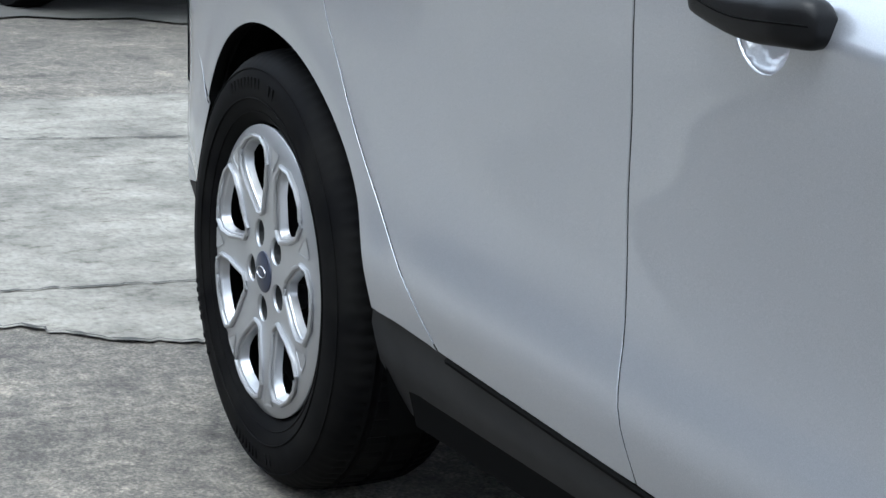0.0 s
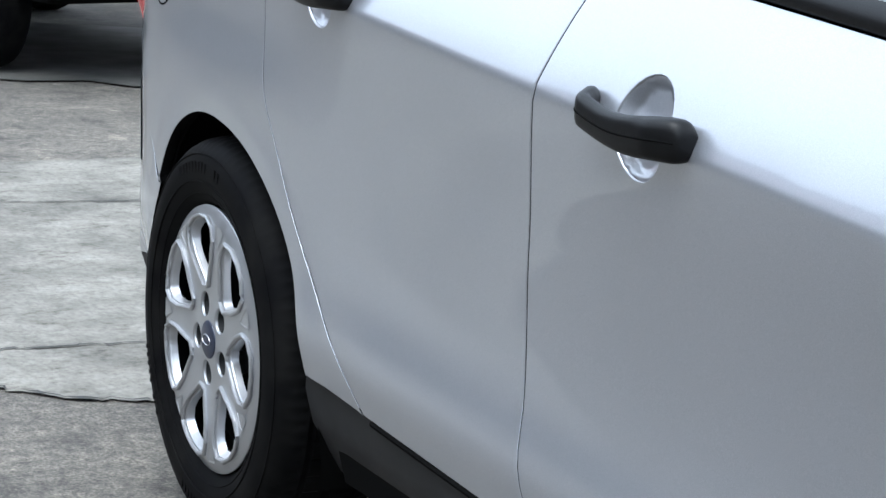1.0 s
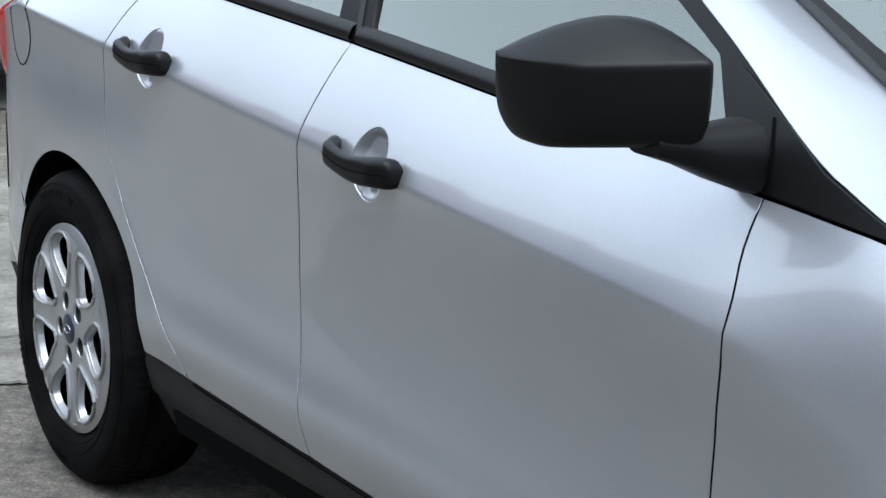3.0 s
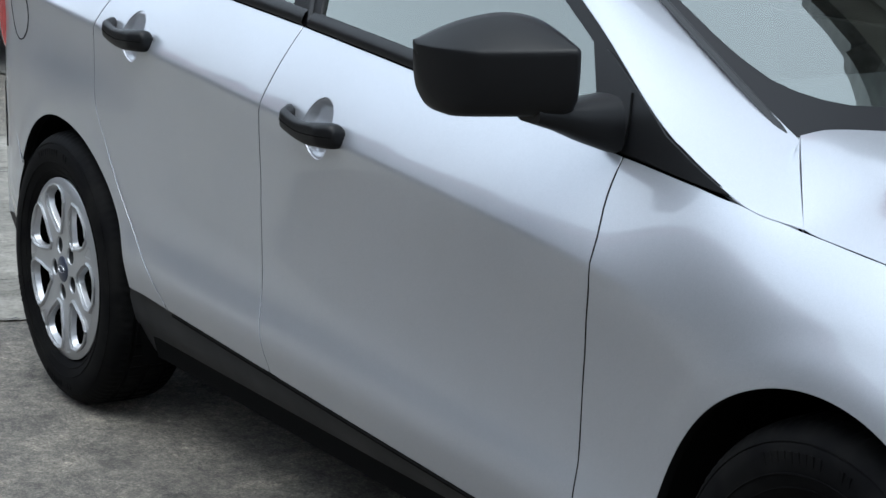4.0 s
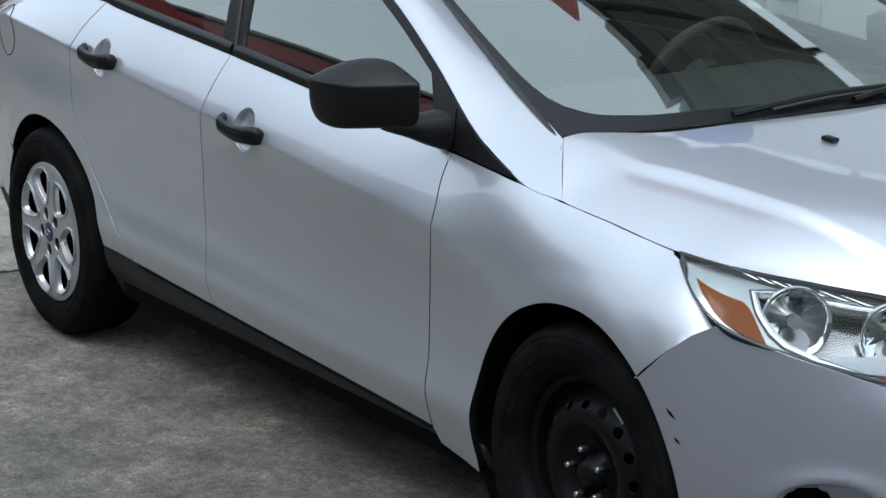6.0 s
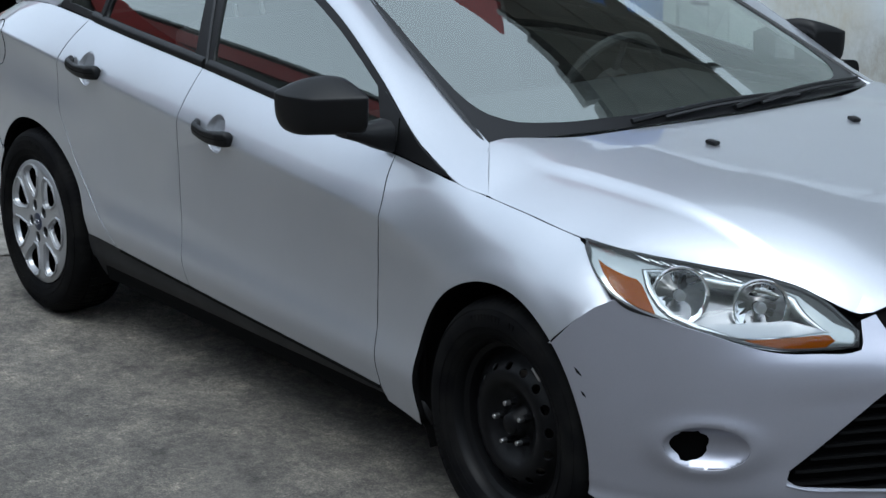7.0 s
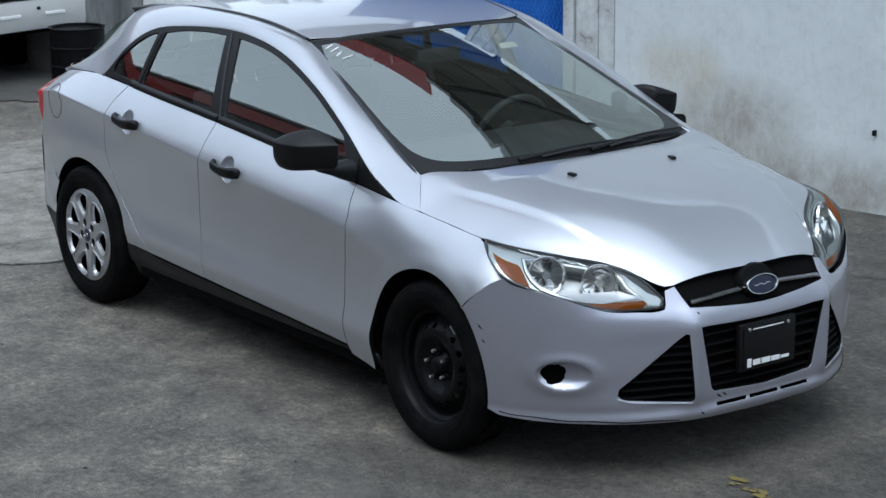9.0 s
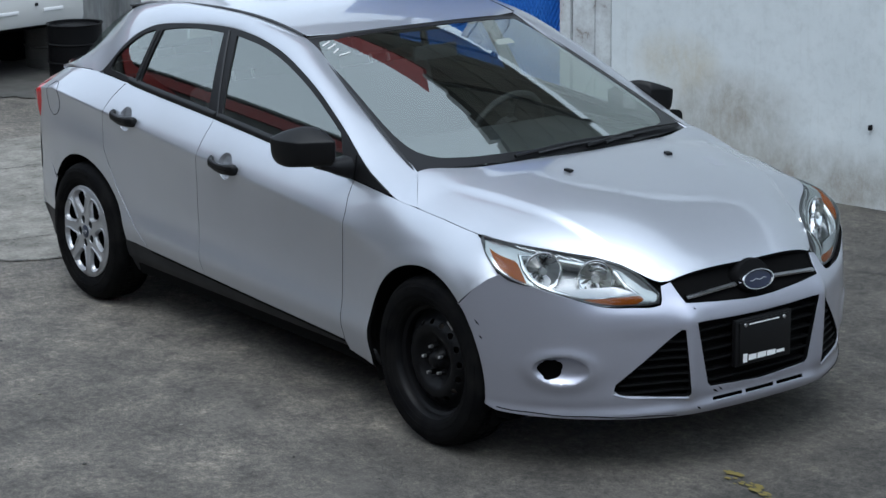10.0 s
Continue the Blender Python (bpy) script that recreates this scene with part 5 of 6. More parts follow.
# the corners of the nose sweep back
def sweep(p):
    k = smooth(2.85, 3.2, p.x) * smooth(0.2, 0.8, abs(p.y))
    return Vector((p.x - 0.075 * k, p.y - math.copysign(0.056 * k, p.y), p.z - 0.022 * k))


for ob in car.children_recursive:
    for v in ob.data.vertices:
        v.co = sweep(v.co)
    ob.data.update()

# ---- wheels ----
def wheel_m(hx, s, y=0.0):
    """Local z points out of the car."""
    return Matrix.Translation((hx, -s * y, HUB_Z)) @ (pose(0, 0, 0, 90) if s == 1 else pose(0, 0, 0, -90))


TYRE = [(0.212, 0.060), (0.214, 0.082), (0.222, 0.092), (0.240, 0.101), (0.262, 0.106), (0.285, 0.103), (0.300, 0.095), (0.310, 0.084), (0.3165, 0.070), (0.3185, 0.056), (0.3195, 0.052), (0.3125, 0.050), (0.3125, 0.042), (0.3205, 0.040),
        (0.3215, 0.008), (0.3145, 0.006), (0.3145, -0.006), (0.3215, -0.008), (0.3205, -0.040), (0.3125, -0.042), (0.3125, -0.050), (0.3195, -0.052), (0.3165, -0.070), (0.310, -0.084), (0.285, -0.103), (0.262, -0.106), (0.222, -0.092), (0.212, -0.06)]


def tread(k, j):
    if j in (7, 8, 9, 22, 23):
        return (-0.0018 if j < 9 else -0.004) if k % 3 == 0 else 0.0
    if j in (13, 14, 17, 18):
        return -0.004 if k % 5 == 0 else 0.0
    if j == 4 or j == 5:
        return 0.0007 if (k // 3) % 7 else 0.0
    return 0.0


def make_tyre(m, parent):
    t = part("tyre", revolve(TYRE, m, 288, tread), rubber, parent, "worn black road tyre", 30)
    for r, h, w in ((0.2515, 0.1045, 0.0012), (0.2935, 0.0995, 0.0014), (0.232, 0.0975, 0.001)):
        part("sidewall_ring", tube([tuple(m @ Vector((r * math.cos(a), r * math.sin(a), h))) for a in [2 * math.pi * k / 72 for k in range(72)]], w, 5, True), rubber, t)
    rn_ = random.Random(2)
    for c0, n in ((1.35, 13), (-1.9, 11), (3.4, 9)):
        for k in range(n):
            a = c0 + 0.052 * k
            if rn_.random() < 0.15:
                continue
            q = m @ pose(0, 0, 0, 0, 0, math.degrees(a)) @ Matrix.Translation((0.273, 0, 0.1052))
            bars = bmesh.new()
            bmesh.ops.create_cube(bars, size=1, matrix=q @ Matrix.Diagonal((0.016, 0.0075, 0.0022, 1)))
            part("lettering_bar", bars, rubber, t)
    return t


def ring_holes(n, r, rx, ry, a0=0.0, k=14):
    out = []
    for i in range(n):
        a = a0 + 2 * math.pi * i / n
        out.append([(r * math.cos(a) + u * math.cos(a) - v * math.sin(a), r * math.sin(a) + u * math.sin(a) + v * math.cos(a)) for u, v in disc(0, 0, rx, ry, k)])
    return out


def cover_z(x, y):
    r = math.hypot(x, y)
    return herm([0.0, 0.03, 0.07, 0.12, 0.17, 0.20, 0.2125], [0.094, 0.094, 0.092, 0.096, 0.0985, 0.096, 0.090], r)


def covered_wheel(hx, s):
    m = wheel_m(hx, s, 0.796)
    well = part("wheel", revolve([(0.0, -0.02), (0.075, -0.02), (0.08, 0.0), (0.16, 0.005), (0.185, 0.035), (0.195, 0.03), (0.196, -0.05), (0.205, -0.08), (0.212, -0.09)], m, 48), dark, car, "dark steel wheel behind a silver cover")
    make_tyre(m, well)
    part("brake_drum", revolve([(0.0, -0.03), (0.115, -0.03), (0.125, -0.04), (0.125, -0.09), (0, -0.09)], m, 40), black_steel, well)
    surf = lambda u, v: tuple(m @ Vector((u, v, cover_z(u, v))))
    core = lambda p: m @ Vector((0, 0, -1))
    wins, notches = [], []
    for i in range(7):
        a = radians(90 + 9) + 2 * math.pi * i / 7
        rot_ = lambda pts: [(r * math.cos(a + b), r * math.sin(a + b)) for r, b in pts]
        wins.append(rot_([(0.090, -0.10), (0.088, 0.0), (0.090, 0.10), (0.112, 0.21), (0.136, 0.29), (0.165, 0.315), (0.184, 0.27), (0.1925, 0.15), (0.194, 0.0), (0.1925, -0.15), (0.184, -0.27), (0.165, -0.315), (0.136, -0.29), (0.112, -0.21)]))
        b0 = math.pi / 7
        notches.append(rot_([(0.160, b0 - 0.012), (0.160, b0 + 0.012), (0.190, b0 + 0.085), (0.196, b0 + 0.075), (0.196, b0 - 0.075), (0.190, b0 - 0.085)]))
    lugs = ring_holes(5, 0.0575, 0.0215, 0.0215, radians(90 + 24), 18)
    rim = [(0.2125 * math.cos(2 * math.pi * k / 90), 0.2125 * math.sin(2 * math.pi * k / 90)) for k in range(90)]
    d = skin(rim, surf, wins + lugs, 0.014, 0.0, 0.012, core, 0.0025, hole_depth=0.006)
    cov = solid("wheel_cover", d[0], d[1], silver_cover, well, "silver seven-spoke plastic wheel cover", d[2])
    # sloping bright liners inside the windows and the spoke notches
    for wpts in wins:
        outer = [m @ Vector((u, v, cover_z(u, v) - 0.001)) for u, v in dense(wpts, 0.012)]
        cx, cy = sum(p[0] for p in wpts) / len(wpts), sum(p[1] for p in wpts) / len(wpts)
        rr = math.hypot(cx, cy)
        cx, cy = cx * (rr - 0.014) / rr, cy * (rr - 0.014) / rr
        inn = [m @ Vector((cx + (u - cx) * 0.9, cy + (v - cy) * 0.88, cover_z(u, v) - 0.015)) for u, v in dense(wpts, 0.012)]
        V, F = grid([outer, inn], True)
        solid("window_liner", V, F, silver_cover, cov)
        part("window_bead", tube([tuple(m @ Vector((u, v, cover_z(u, v) + 0.0012))) for u, v in dense(shrink(wpts, -0.0035), 0.012)], 0.0038, 8, True), silver_cover, cov)
    for npts in notches:
        c = (sum(p[0] for p in npts) / 6, sum(p[1] for p in npts) / 6)
        rows = [[m @ Vector((u, v, cover_z(u, v) + 0.0012)) for u, v in npts], [m @ Vector((c[0] + (u - c[0]) * 0.8, c[1] + (v - c[1]) * 0.8, cover_z(u, v) + 0.0006)) for u, v in npts], [m @ Vector((c[0] + (u - c[0]) * 0.2, c[1] + (v - c[1]) * 0.2, cover_z(u, v) - 0.009)) for u, v in npts]]
        b = bm_grid(rows, True)
        part("spoke_notch", b, silver_cover, cov, "", 20)
    for i in range(5):
        a = radians(90 + 24) + 2 * math.pi * i / 5
        q = m @ Matrix.Translation((0.0575 * math.cos(a), 0.0575 * math.sin(a), 0.062))
        part("lug_nut", revolve([(0.0, 0.014), (0.006, 0.013), (0.0095, 0.008), (0.0095, -0.01)], q, 6), nut_steel, well, "steel lug nut", 20)
        part("lug_pocket", revolve([(0.0215, 0.029), (0.0195, 0.010), (0.018, -0.01), (0.0, -0.012)], q, 18), trim_grey, cov)
    cap = part("centre_cap", revolve([(0.0, 0.0985), (0.026, 0.0975), (0.030, 0.0955), (0.0315, 0.091)], m, 40), cap_blue, well, "dark blue-grey centre cap")
    part("cap_mark", tube([tuple(m @ Vector((0.017 * math.cos(a), 0.008 * math.sin(a), 0.0986))) for a in [2 * math.pi * k / 24 for k in range(24)]], 0.0007, 4, True), dull_chrome, cap)
    return well


def steel_wheel(hx, s):
    m = wheel_m(hx, s, 0.785)
    rim = part("wheel", revolve([(0.175, -0.08), (0.185, -0.03), (0.187, 0.03), (0.193, 0.052), (0.205, 0.060), (0.209, 0.078), (0.216, 0.086), (0.219, 0.083), (0.217, 0.072), (0.212, 0.05)], m, 72), black_steel, car, "bare black steel wheel without its cover")
    make_tyre(m, rim)
    dz = lambda u, v: herm([0.0, 0.030, 0.036, 0.075, 0.088, 0.105, 0.125, 0.150, 0.172, 0.188], [0.062, 0.062, 0.046, 0.044, 0.052, 0.066, 0.070, 0.058, 0.034, 0.028], math.hypot(u, v))
    surf = lambda u, v: tuple(m @ Vector((u, v, dz(u, v))))
    outer = [(0.188 * math.cos(2 * math.pi * k / 72), 0.188 * math.sin(2 * math.pi * k / 72)) for k in range(72)]
    d = skin(outer, surf, ring_holes(16, 0.147, 0.0105, 0.014, 0.1), 0.014, 0.0, 0.005, lambda p: m @ Vector((0, 0, -1)), 0.002)
    solid("wheel_disc", d[0], d[1], black_steel, rim, "black pressed steel disc", d[2])
    part("hub", revolve([(0.0, 0.074), (0.020, 0.073), (0.026, 0.068), (0.028, 0.055)], m, 28), black_steel, rim, "rusty hub centre")
    for i in range(5):
        a = radians(100) + 2 * math.pi * i / 5
        q = m @ Matrix.Translation((0.054 * math.cos(a), 0.054 * math.sin(a), 0.044))
        nut = part("lug_nut", revolve([(0.0, 0.018), (0.0085, 0.017), (0.0105, 0.012), (0.0105, 0.0), (0.015, -0.001)], q, 6), black_steel, rim, "lug nut", 20)
        part("stud", revolve([(0.0, 0.034), (0.0055, 0.033), (0.0065, 0.031), (0.0065, 0.012)], q, 12), dull_chrome, nut, "bright worn stud end")
    box("balance_weight", (-0.02, 0.205, 0.076), (0.02, 0.213, 0.086), dull_chrome, rim, "clip-on balance weight", 0.002, m @ pose(0, 0, 0, 0, 0, -38 if s == 1 else 38))
    part("brake_disc", revolve([(0.06, 0.0), (0.135, 0.0), (0.135, -0.022), (0.06, -0.022)], m, 40), nut_steel, rim)
    return rim


for s in (1, -1):
    covered_wheel(RH, s)
    steel_wheel(FH, s)


# ---- door handles ----
def handle(cx, cz, doors, slope):
    """A black grab bar standing off the door, before a dished cup."""
    for s, door in ((1, doors[0]), (-1, doors[1])):
        rows = []
        n = 44
        for i in range(n):
            q = 0.5 - 0.5 * math.cos(math.pi * i / (n - 1))
            x = cx - 0.106 + 0.210 * q
            zc = cz + 0.004 - slope * (x - cx) + 0.004 * math.cos(q * math.pi * 2)
            cap_ = math.sqrt(max(0.0, 1 - max(0.0, (0.06 - q) / 0.06, (q - 0.93) / 0.07) ** 2))
            half_h = (0.0175 + 0.005 * smooth(0.35, 0.9, q)) * (0.30 + 0.70 * cap_)
            w0 = side_w(x, zc)
            stand = 0.040 * smooth(-0.06, 0.20, q) * (0.62 + 0.38 * (1 - smooth(0.80, 1.02, q))) * (0.7 + 0.3 * cap_)
            y = w0 + stand
            root = max(1 - smooth(0.06, 0.17, q), smooth(0.70, 0.84, q))
            inner = (y - 0.020) * (1 - root) + (w0 - 0.004) * root
            ring = []
            for k in range(20):
                a = 2 * math.pi * k / 20
                cy, cz_ = math.copysign(abs(math.cos(a)) ** 0.65, math.cos(a)), math.copysign(abs(math.sin(a)) ** 0.65, math.sin(a))
                yy = (y + inner) / 2 + (y - inner) / 2 * cy
                ring.append((x, -s * yy, zc + half_h * cz_))
            rows.append(ring)
        h = part("door_handle", bm_grid(rows, True, True), black_plastic, door, "black plastic grab handle", 50)
        part("handle_joint", tube([(r[0][0], r[0][1] + s * 0.0002, r[0][2]) for r in rows[6:-4]], 0.0011, 5), dark, h)

        def cup(u, v):
            r = math.hypot((u - cx) / 0.052, (v - cz) / 0.056)
            w = side_w(u, v) - 0.002
            return (u, -w - (max(min(side_w(cx, cz - 0.03) - 0.015 - 0.2 * (v - cz + 0.03), w), side_w(u, v) - 0.0185) - w) * (1 - smooth(0.72, 1.0, r)), v)
        d = skin(disc(cx, cz, 0.0535, 0.0575, 36), cup, [], 0.008, 0.0, 0.003)
        if s == -1:
            d = flipped(d)
        solid("handle_cup", d[0], d[1], paint, door, "dished silver cup behind the handle", d[2])


handle(*CUPS[0], front_door, 0.085)
handle(*CUPS[1], rear_door, 0.080)

# fuel flap on the right quarter
d = skin(disc(-0.30, 0.90, 0.075, 0.075, 30), lambda x, z: (x, -side_w(x, z) - 0.0006, z), [], 0.03, 0, 0.002)
solid("fuel_flap", d[0], d[1], paint, car, "round fuel flap", d[2])
part("fuel_flap_gap", tube([(x, -side_w(x, z) - 0.0002, z) for x, z in disc(-0.30, 0.90, 0.0765, 0.0765, 40)], 0.0016, 5, True), dark, car)

# ---- mirrors ----
for s in (1, -1):
    rows = []
    n = 40
    for i in range(n):
        q = 0.5 - 0.5 * math.cos(math.pi * i / (n - 1))
        # from the inner end near the door to the outer tip
        y = 0.893 + 0.150 * q
        xb = 2.000 - 0.092 * q - 0.035 * q * q
        out_ = math.sqrt(max(0.0, 1 - max(0.0, (q - 0.78) / 0.22) ** 2))
        inn_ = math.sqrt(max(0.0, 1 - max(0.0, (0.10 - q) / 0.10) ** 2))
        dd = 0.126 * (1 - 0.16 * q) * (0.06 + 0.94 * out_) * (0.62 + 0.38 * inn_)
        top = herm([0, 0.05, 0.15, 0.38, 0.6, 0.85, 1], [1.094, 1.099, 1.106, 1.112, 1.105, 1.084, 1.064], q)
        cre = herm([0, 0.5, 1], [1.068, 1.062, 1.056], q)
        bot = 0.966 - 0.010 * q
        tip = max(0.0, (q - 0.76) / 0.24)
        bot += (1.035 - bot) * (1 - max(0.0, 1 - tip ** 3.2) ** (1 / 3.2))
        near = max(0.0, 1 - q / 0.13)
        near = 1 - math.sqrt(max(0.0, 1 - near * near))
        top, bot, cre = top - 0.026 * near, bot + 0.022 * near, cre - 0.006 * near
        hh = cre - bot
        prof = [(0.0, bot + 0.3 * hh), (0.06, bot + 0.08 * hh), (0.2, bot), (0.5, bot - 0.001), (0.72, bot + 0.02 * hh), (0.86, bot + 0.09 * hh), (0.94, bot + 0.24 * hh), (0.98, bot + 0.48 * hh), (0.998, bot + 0.75 * hh), (1.0, cre - 0.010), (1.0, cre - 0.004), (0.985, cre)]
        prof += [(f, cre + 0.0015 + (top - cre - 0.0015) * (1 - (f / 0.97) ** 1.7)) for f in (0.965, 0.88, 0.76, 0.62, 0.46, 0.30, 0.16)]
        prof += [(0.06, cre + 0.9 * (top - cre)), (0.0, cre + 0.5 * (top - cre)), (0.0, cre)]
        rows.append([(xb + dd * f, -s * (y + 0.004 * max(0, f)), z) for f, z in prof])
    mh = part("door_mirror", bm_grid(rows, True, True), black_plastic, car, "black plastic door mirror", 85)
    # arm, foot and the dark triangular sail
    arm = []
    for q, (x, y, z, hx2, hz2) in enumerate(((2.070, 0.825, 0.950, 0.046, 0.044), (2.066, 0.865, 0.955, 0.042, 0.034), (2.056, 0.905, 0.962, 0.036, 0.022), (2.040, 0.945, 0.970, 0.032, 0.016))):
        arm.append([(x + hx2 * math.copysign(abs(math.cos(a)) ** 0.6, math.cos(a)), -s * y, z + hz2 * math.copysign(abs(math.sin(a)) ** 0.6, math.sin(a))) for a in [2 * math.pi * k / 16 for k in range(16)]])
    part("mirror_arm", bm_grid(arm, True, True), black_plastic, mh, "black mirror foot")
    V = [(1.964, -s * 0.945, 0.985), (1.964, -s * 0.945, 1.055), (1.906, -s * 1.020, 1.052), (1.906, -s * 1.020, 0.990)]
    solid("mirror_glass", [(x - 0.004, y, z) for x, y, z in V], [(0, 1, 2, 3)], chrome, mh, "mirror glass", smooth=False)
fold = Matrix.Translation((2.075, 0.84, 0)) @ pose(0, 0, -0.015, 0, 0, 78) @ Matrix.Translation((-2.075, -0.84, 0))
for ob in (mh, *mh.children):
    ob.data.transform(fold)
sail = [(2.02, belt(2.02) + 0.004), (2.37, belt(2.37) + 0.004), (2.19, 0.945), (2.00, 1.035), (1.975, 1.045)]
both("mirror_sail", skin(sail, lambda x, z: green(x, z, 0.006), [], 0.03, 0, 0.006), black_plastic, (car, car), "black mirror sail panel")
for s in (1, -1):
    part("sail_joint", tube([(x, s * green(x, z, 0.0068)[1], z) for x, z in ((2.098, belt(2.1) + 0.006), (2.092, 0.95), (2.075, 0.992))], 0.002, 5), dark, car)

# ---- cabin ----
box("dashboard", (1.55, -0.66, 0.72), (2.20, 0.66, 0.915), trim_grey, car, "dark vinyl dashboard", 0.06)
box("cabin_floor", (-0.1, -0.70, 0.26), (2.2, 0.70, 0.30), dark, car)
box("parcel_shelf", (-0.5, -0.6, 0.98), (-0.05, 0.6, 1.0), cloth, car)
V, F = grid([[(x, y, roof(x, y)[2] - 0.03) for y in [-0.5 + i / 8 for i in range(9)]] for x in [-0.05 + 1.38 * k / 12 for k in range(13)]])
solid("headliner", V, [f[::-1] for f in F], ceiling_cloth, car, "pale headliner")
for s in (1, -1):
    box("door_lining", (0.35, s * 0.775 - 0.015, 0.35), (2.08, s * 0.775 + 0.015, 0.90), trim_grey, car, "", 0.01)


def seat(x, y, w, rear=False):
    m = pose(x, y, 0)
    c = box("seat_cushion", (-0.25, -w / 2, 0.30), (0.27, w / 2, 0.50), cloth, car, "grey cloth seat", 0.05, m)
    box("seat_back", (-0.08, -w / 2, 0.0), (0.08, w / 2, 0.62), cloth, c, "", 0.05, m @ pose(-0.24, 0, 0.46, 0, -20, 0))
    for k in ((-w / 4, w / 4) if rear else (0,)):
        box("headrest", (-0.05, k - 0.12, 0.66), (0.05, k + 0.12, 0.84), cloth, c, "", 0.04, m @ pose(-0.24, 0, 0.46, 0, -18, 0))
        for d in (-0.05, 0.05):
            part("headrest_post", tube([tuple(m @ pose(-0.24, 0, 0.46, 0, -18, 0) @ Vector((0, k + d, z))) for z in (0.58, 0.70)], 0.007, 8), dull_chrome, c)


seat(1.02, -0.37, 0.50), seat(1.02, 0.37, 0.50), seat(0.22, 0.0, 1.25, True)
m = pose(1.53, 0.37, 0.865, 0, -66, 0)
sw = part("steering_wheel", tube([tuple(m @ Vector((0.185 * math.cos(a), 0.185 * math.sin(a), 0))) for a in [2 * math.pi * k / 40 for k in range(40)]], 0.016, 8, True), trim_grey, car, "dark steering wheel")
part("wheel_boss", revolve([(0.0, 0.03), (0.05, 0.028), (0.07, 0.01), (0.07, -0.03)], m, 24), trim_grey, sw)
for a in (0, 180, 270):
    part("spoke", tube([tuple(m @ Vector((r * math.cos(radians(a + 90)), r * math.sin(radians(a + 90)), 0.004))) for r in (0.05, 0.12, 0.182)], 0.014, 6), trim_grey, sw)
box("rear_view_mirror", (-0.012, -0.11, -0.03), (0.012, 0.11, 0.03), trim_grey, car, "", 0.01, pose(1.52, 0.0, 1.245))
box("paper_permit", (0, -0.045, 0), (0.001, 0.045, 0.04), ceiling_cloth, car, "pale paper permit on the screen", 0, pose(1.50, 0.40, 1.235, 0, -64, 0))

# ---- white off-roader parked behind, tail towards the camera ----
SM = pose(-5.85, 1.3, 0, 0, 0, 190)
suv = tagged(empty("white_suv", SM.translation), "white off-road wagon, tail end, parked on the stained concrete", "car")


def suv_box(name, a, b, mat, label="", bevel=0.03, parent=None):
    return box(name, a, b, mat, parent or suv, label, bevel, SM)


# local x runs forward from the tail at 0
rows = []
for x, w0, z0, z1 in ((0.02, 0.84, 0.55, 1.0), (0.0, 0.88, 0.62, 0.98), (0.3, 0.90, 0.5, 1.02), (2.2, 0.90, 0.5, 1.02), (3.6, 0.88, 0.5, 1.0), (4.2, 0.75, 0.55, 0.9)):
    rows.append([tuple(SM @ Vector((x, y, z))) for y, z in ((-w0, z0), (-w0, (z0 + z1) / 2), (-w0 + 0.04, z1), (w0 - 0.04, z1), (w0, (z0 + z1) / 2), (w0, z0))])
part("body", bm_grid(rows, True, True), suv_white, suv, "white painted body")
rows = []
for x, w0, z1 in ((0.06, 0.80, 1.02), (0.28, 0.66, 1.66), (0.42, 0.62, 1.72), (2.0, 0.62, 1.74), (2.3, 0.64, 1.66), (2.9, 0.76, 1.02)):
    rows.append([tuple(SM @ Vector((x, -w0, z1))), tuple(SM @ Vector((x, w0, z1))), tuple(SM @ Vector((x + 0.01, 0.8, 1.0))), tuple(SM @ Vector((x + 0.01, -0.8, 1.0)))])
part("cabin", bm_grid(rows, True, True), suv_white, suv, "white cabin")
V = [SM @ Vector(p) for p in ((0.075, -0.68, 1.08), (0.075, 0.68, 1.08), (0.215, 0.60, 1.53), (0.215, -0.60, 1.53))]
solid("rear_glass", [v - Vector(SM.col[0][:3]) * 0.012 for v in V], [(0, 1, 2, 3)], glass, suv, "dark rear glass", smooth=False)
suv_box("bumper", (-0.10, -0.90, 0.38), (0.10, 0.90, 0.62), suv_white, "white rear bumper", 0.05)
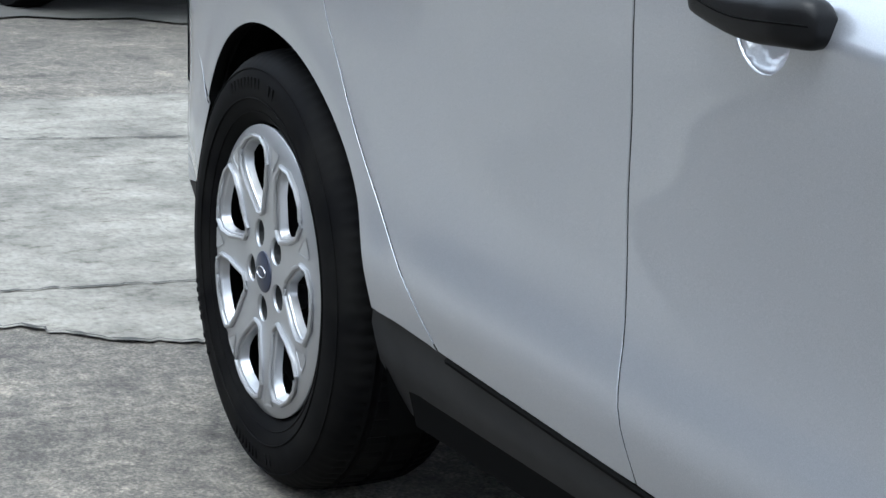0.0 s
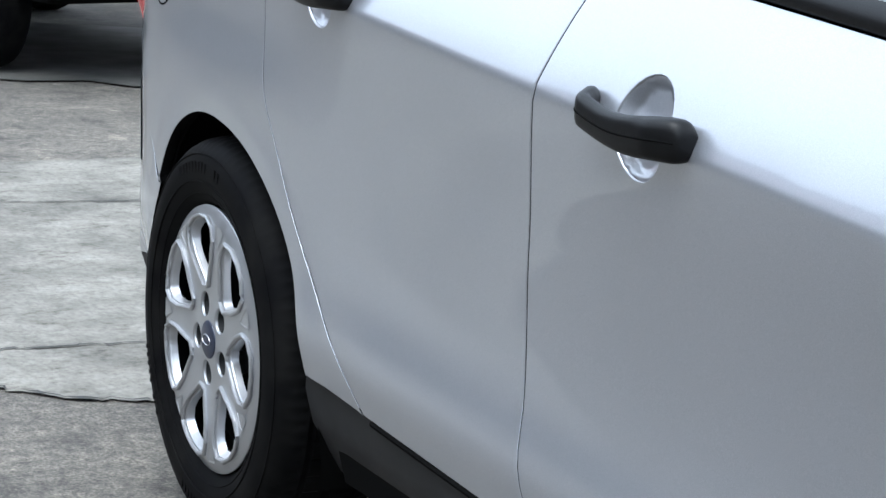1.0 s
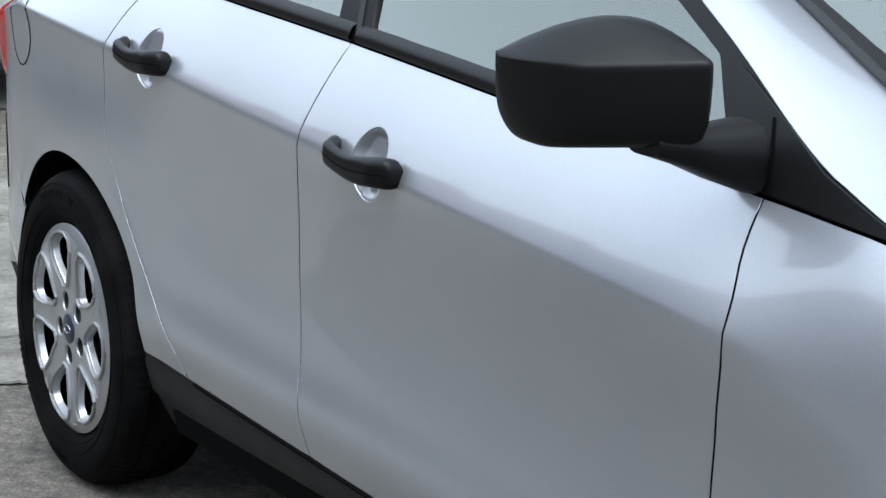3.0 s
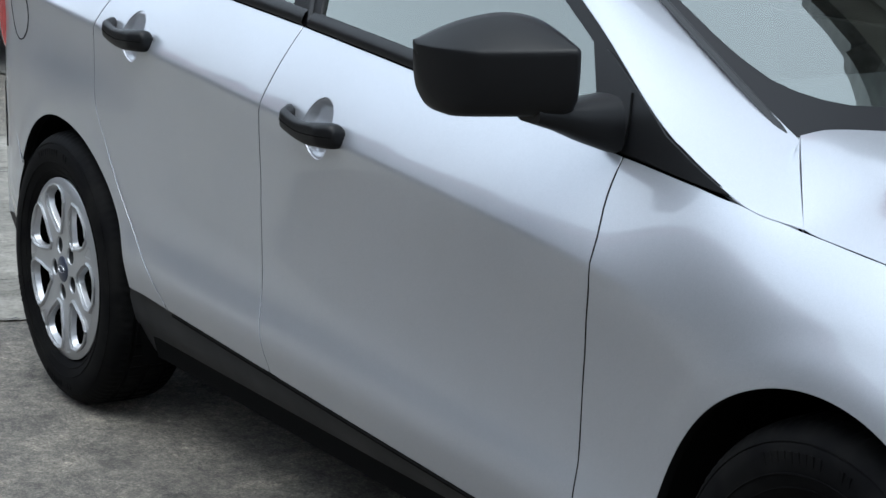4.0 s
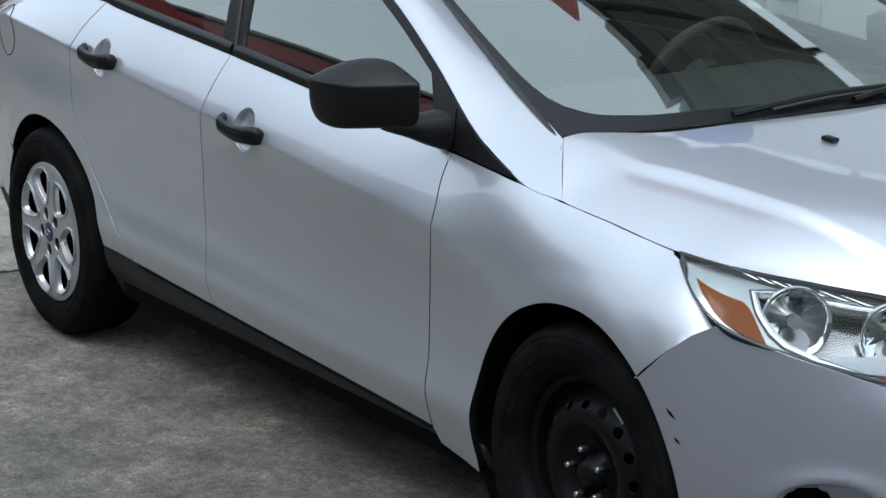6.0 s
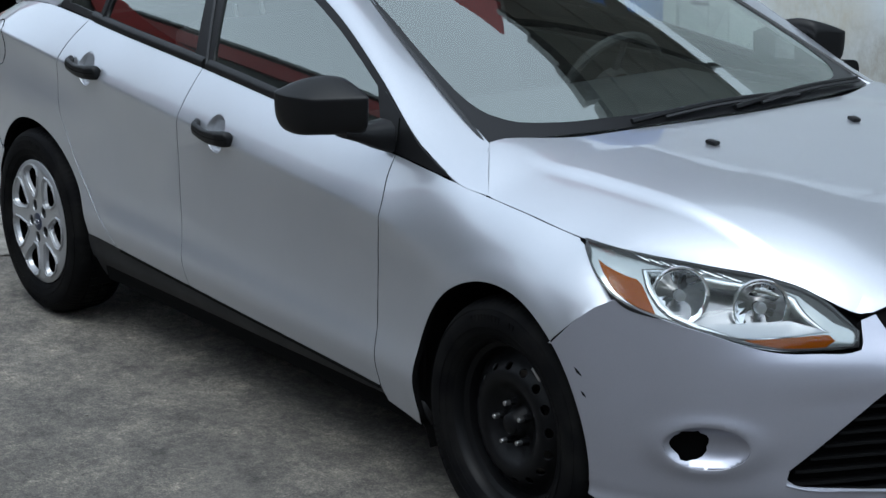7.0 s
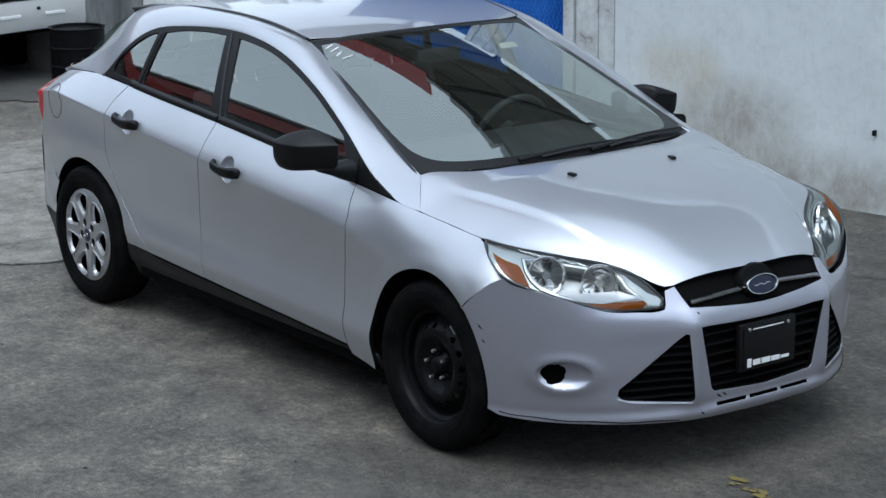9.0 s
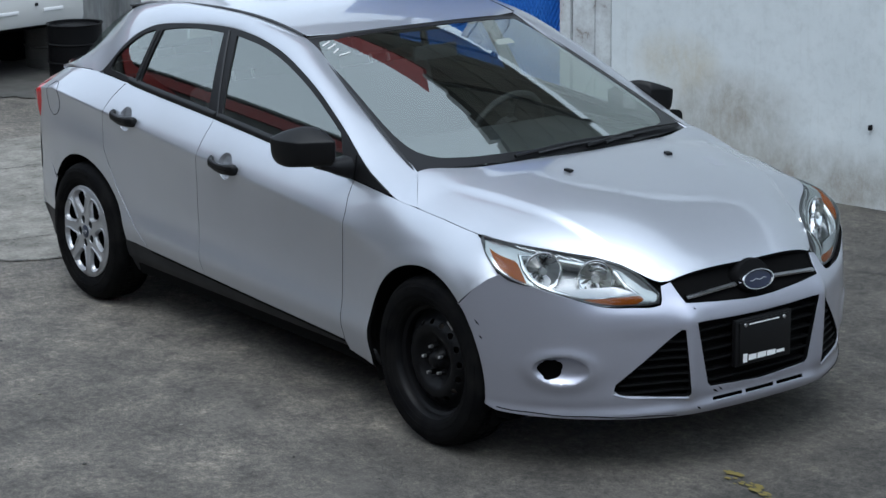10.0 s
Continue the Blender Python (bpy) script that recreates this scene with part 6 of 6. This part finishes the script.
suv_box("step_strip", (-0.105, -0.88, 0.63), (0.02, 0.88, 0.665), black_plastic, "black step strip", 0.01)
for y in (-0.6, -0.2, 0.2, 0.6):
    suv_box("bumper_slot", (-0.112, y - 0.09, 0.49), (-0.095, y + 0.09, 0.515), plate_white, "", 0.005)
    suv_box("sensor", (-0.108, y + 0.13, 0.535), (-0.09, y + 0.16, 0.56), black_plastic, "", 0.008)
for y in (-0.84, 0.84):
    suv_box("tail_lamp", (-0.02, y - 0.055, 0.78), (0.10, y + 0.07, 1.0), red_lens, "red tail lamp", 0.02)
suv_box("tailgate_handle", (-0.02, -0.12, 0.90), (0.01, 0.12, 0.94), black_plastic, "", 0.01)
suv_box("plate_recess", (-0.012, -0.22, 0.70), (0.005, 0.22, 0.84), grey_sheet, "", 0.01)
for x in (0.75, 3.4):
    for y in (-0.80, 0.80):
        q = SM @ Matrix.Translation((x, y, 0.36)) @ pose(0, 0, 0, 90)
        w_ = part("wheel", revolve([(0.0, 0.06), (0.20, 0.06), (0.22, 0.09), (0.30, 0.11), (0.345, 0.09), (0.36, 0.05), (0.36, -0.05), (0.345, -0.09), (0.22, -0.09), (0, -0.06)], q, 40), rubber, suv, "black tyre")
suv_box("underbody", (0.05, -0.8, 0.34), (4.0, 0.8, 0.56), dark, "", 0.02)


# scrap beside the off-roader
def drum(x, y, r, h, mat, label):
    t = tagged(empty("steel_drum", (x, y, 0)), label, "drum", "drums by the wall")
    prof = [(0.0, 0.0), (r, 0.0), (r, h * 0.32), (r + 0.012, h * 0.34), (r, h * 0.36), (r, h * 0.64), (r + 0.012, h * 0.66), (r, h * 0.68), (r, h - 0.01), (r + 0.01, h), (r - 0.01, h), (r - 0.012, h - 0.02), (0, h - 0.02)]
    part("shell", revolve(prof, Matrix.Translation((x, y, 0)), 32), mat, t)


drum(-5.6, 1.95, 0.2, 0.42, black_steel, "dark dented steel drum on the oily ground")
drum(-6.3, 2.1, 0.2, 0.5, dark_wall, "rusty dark steel drum")
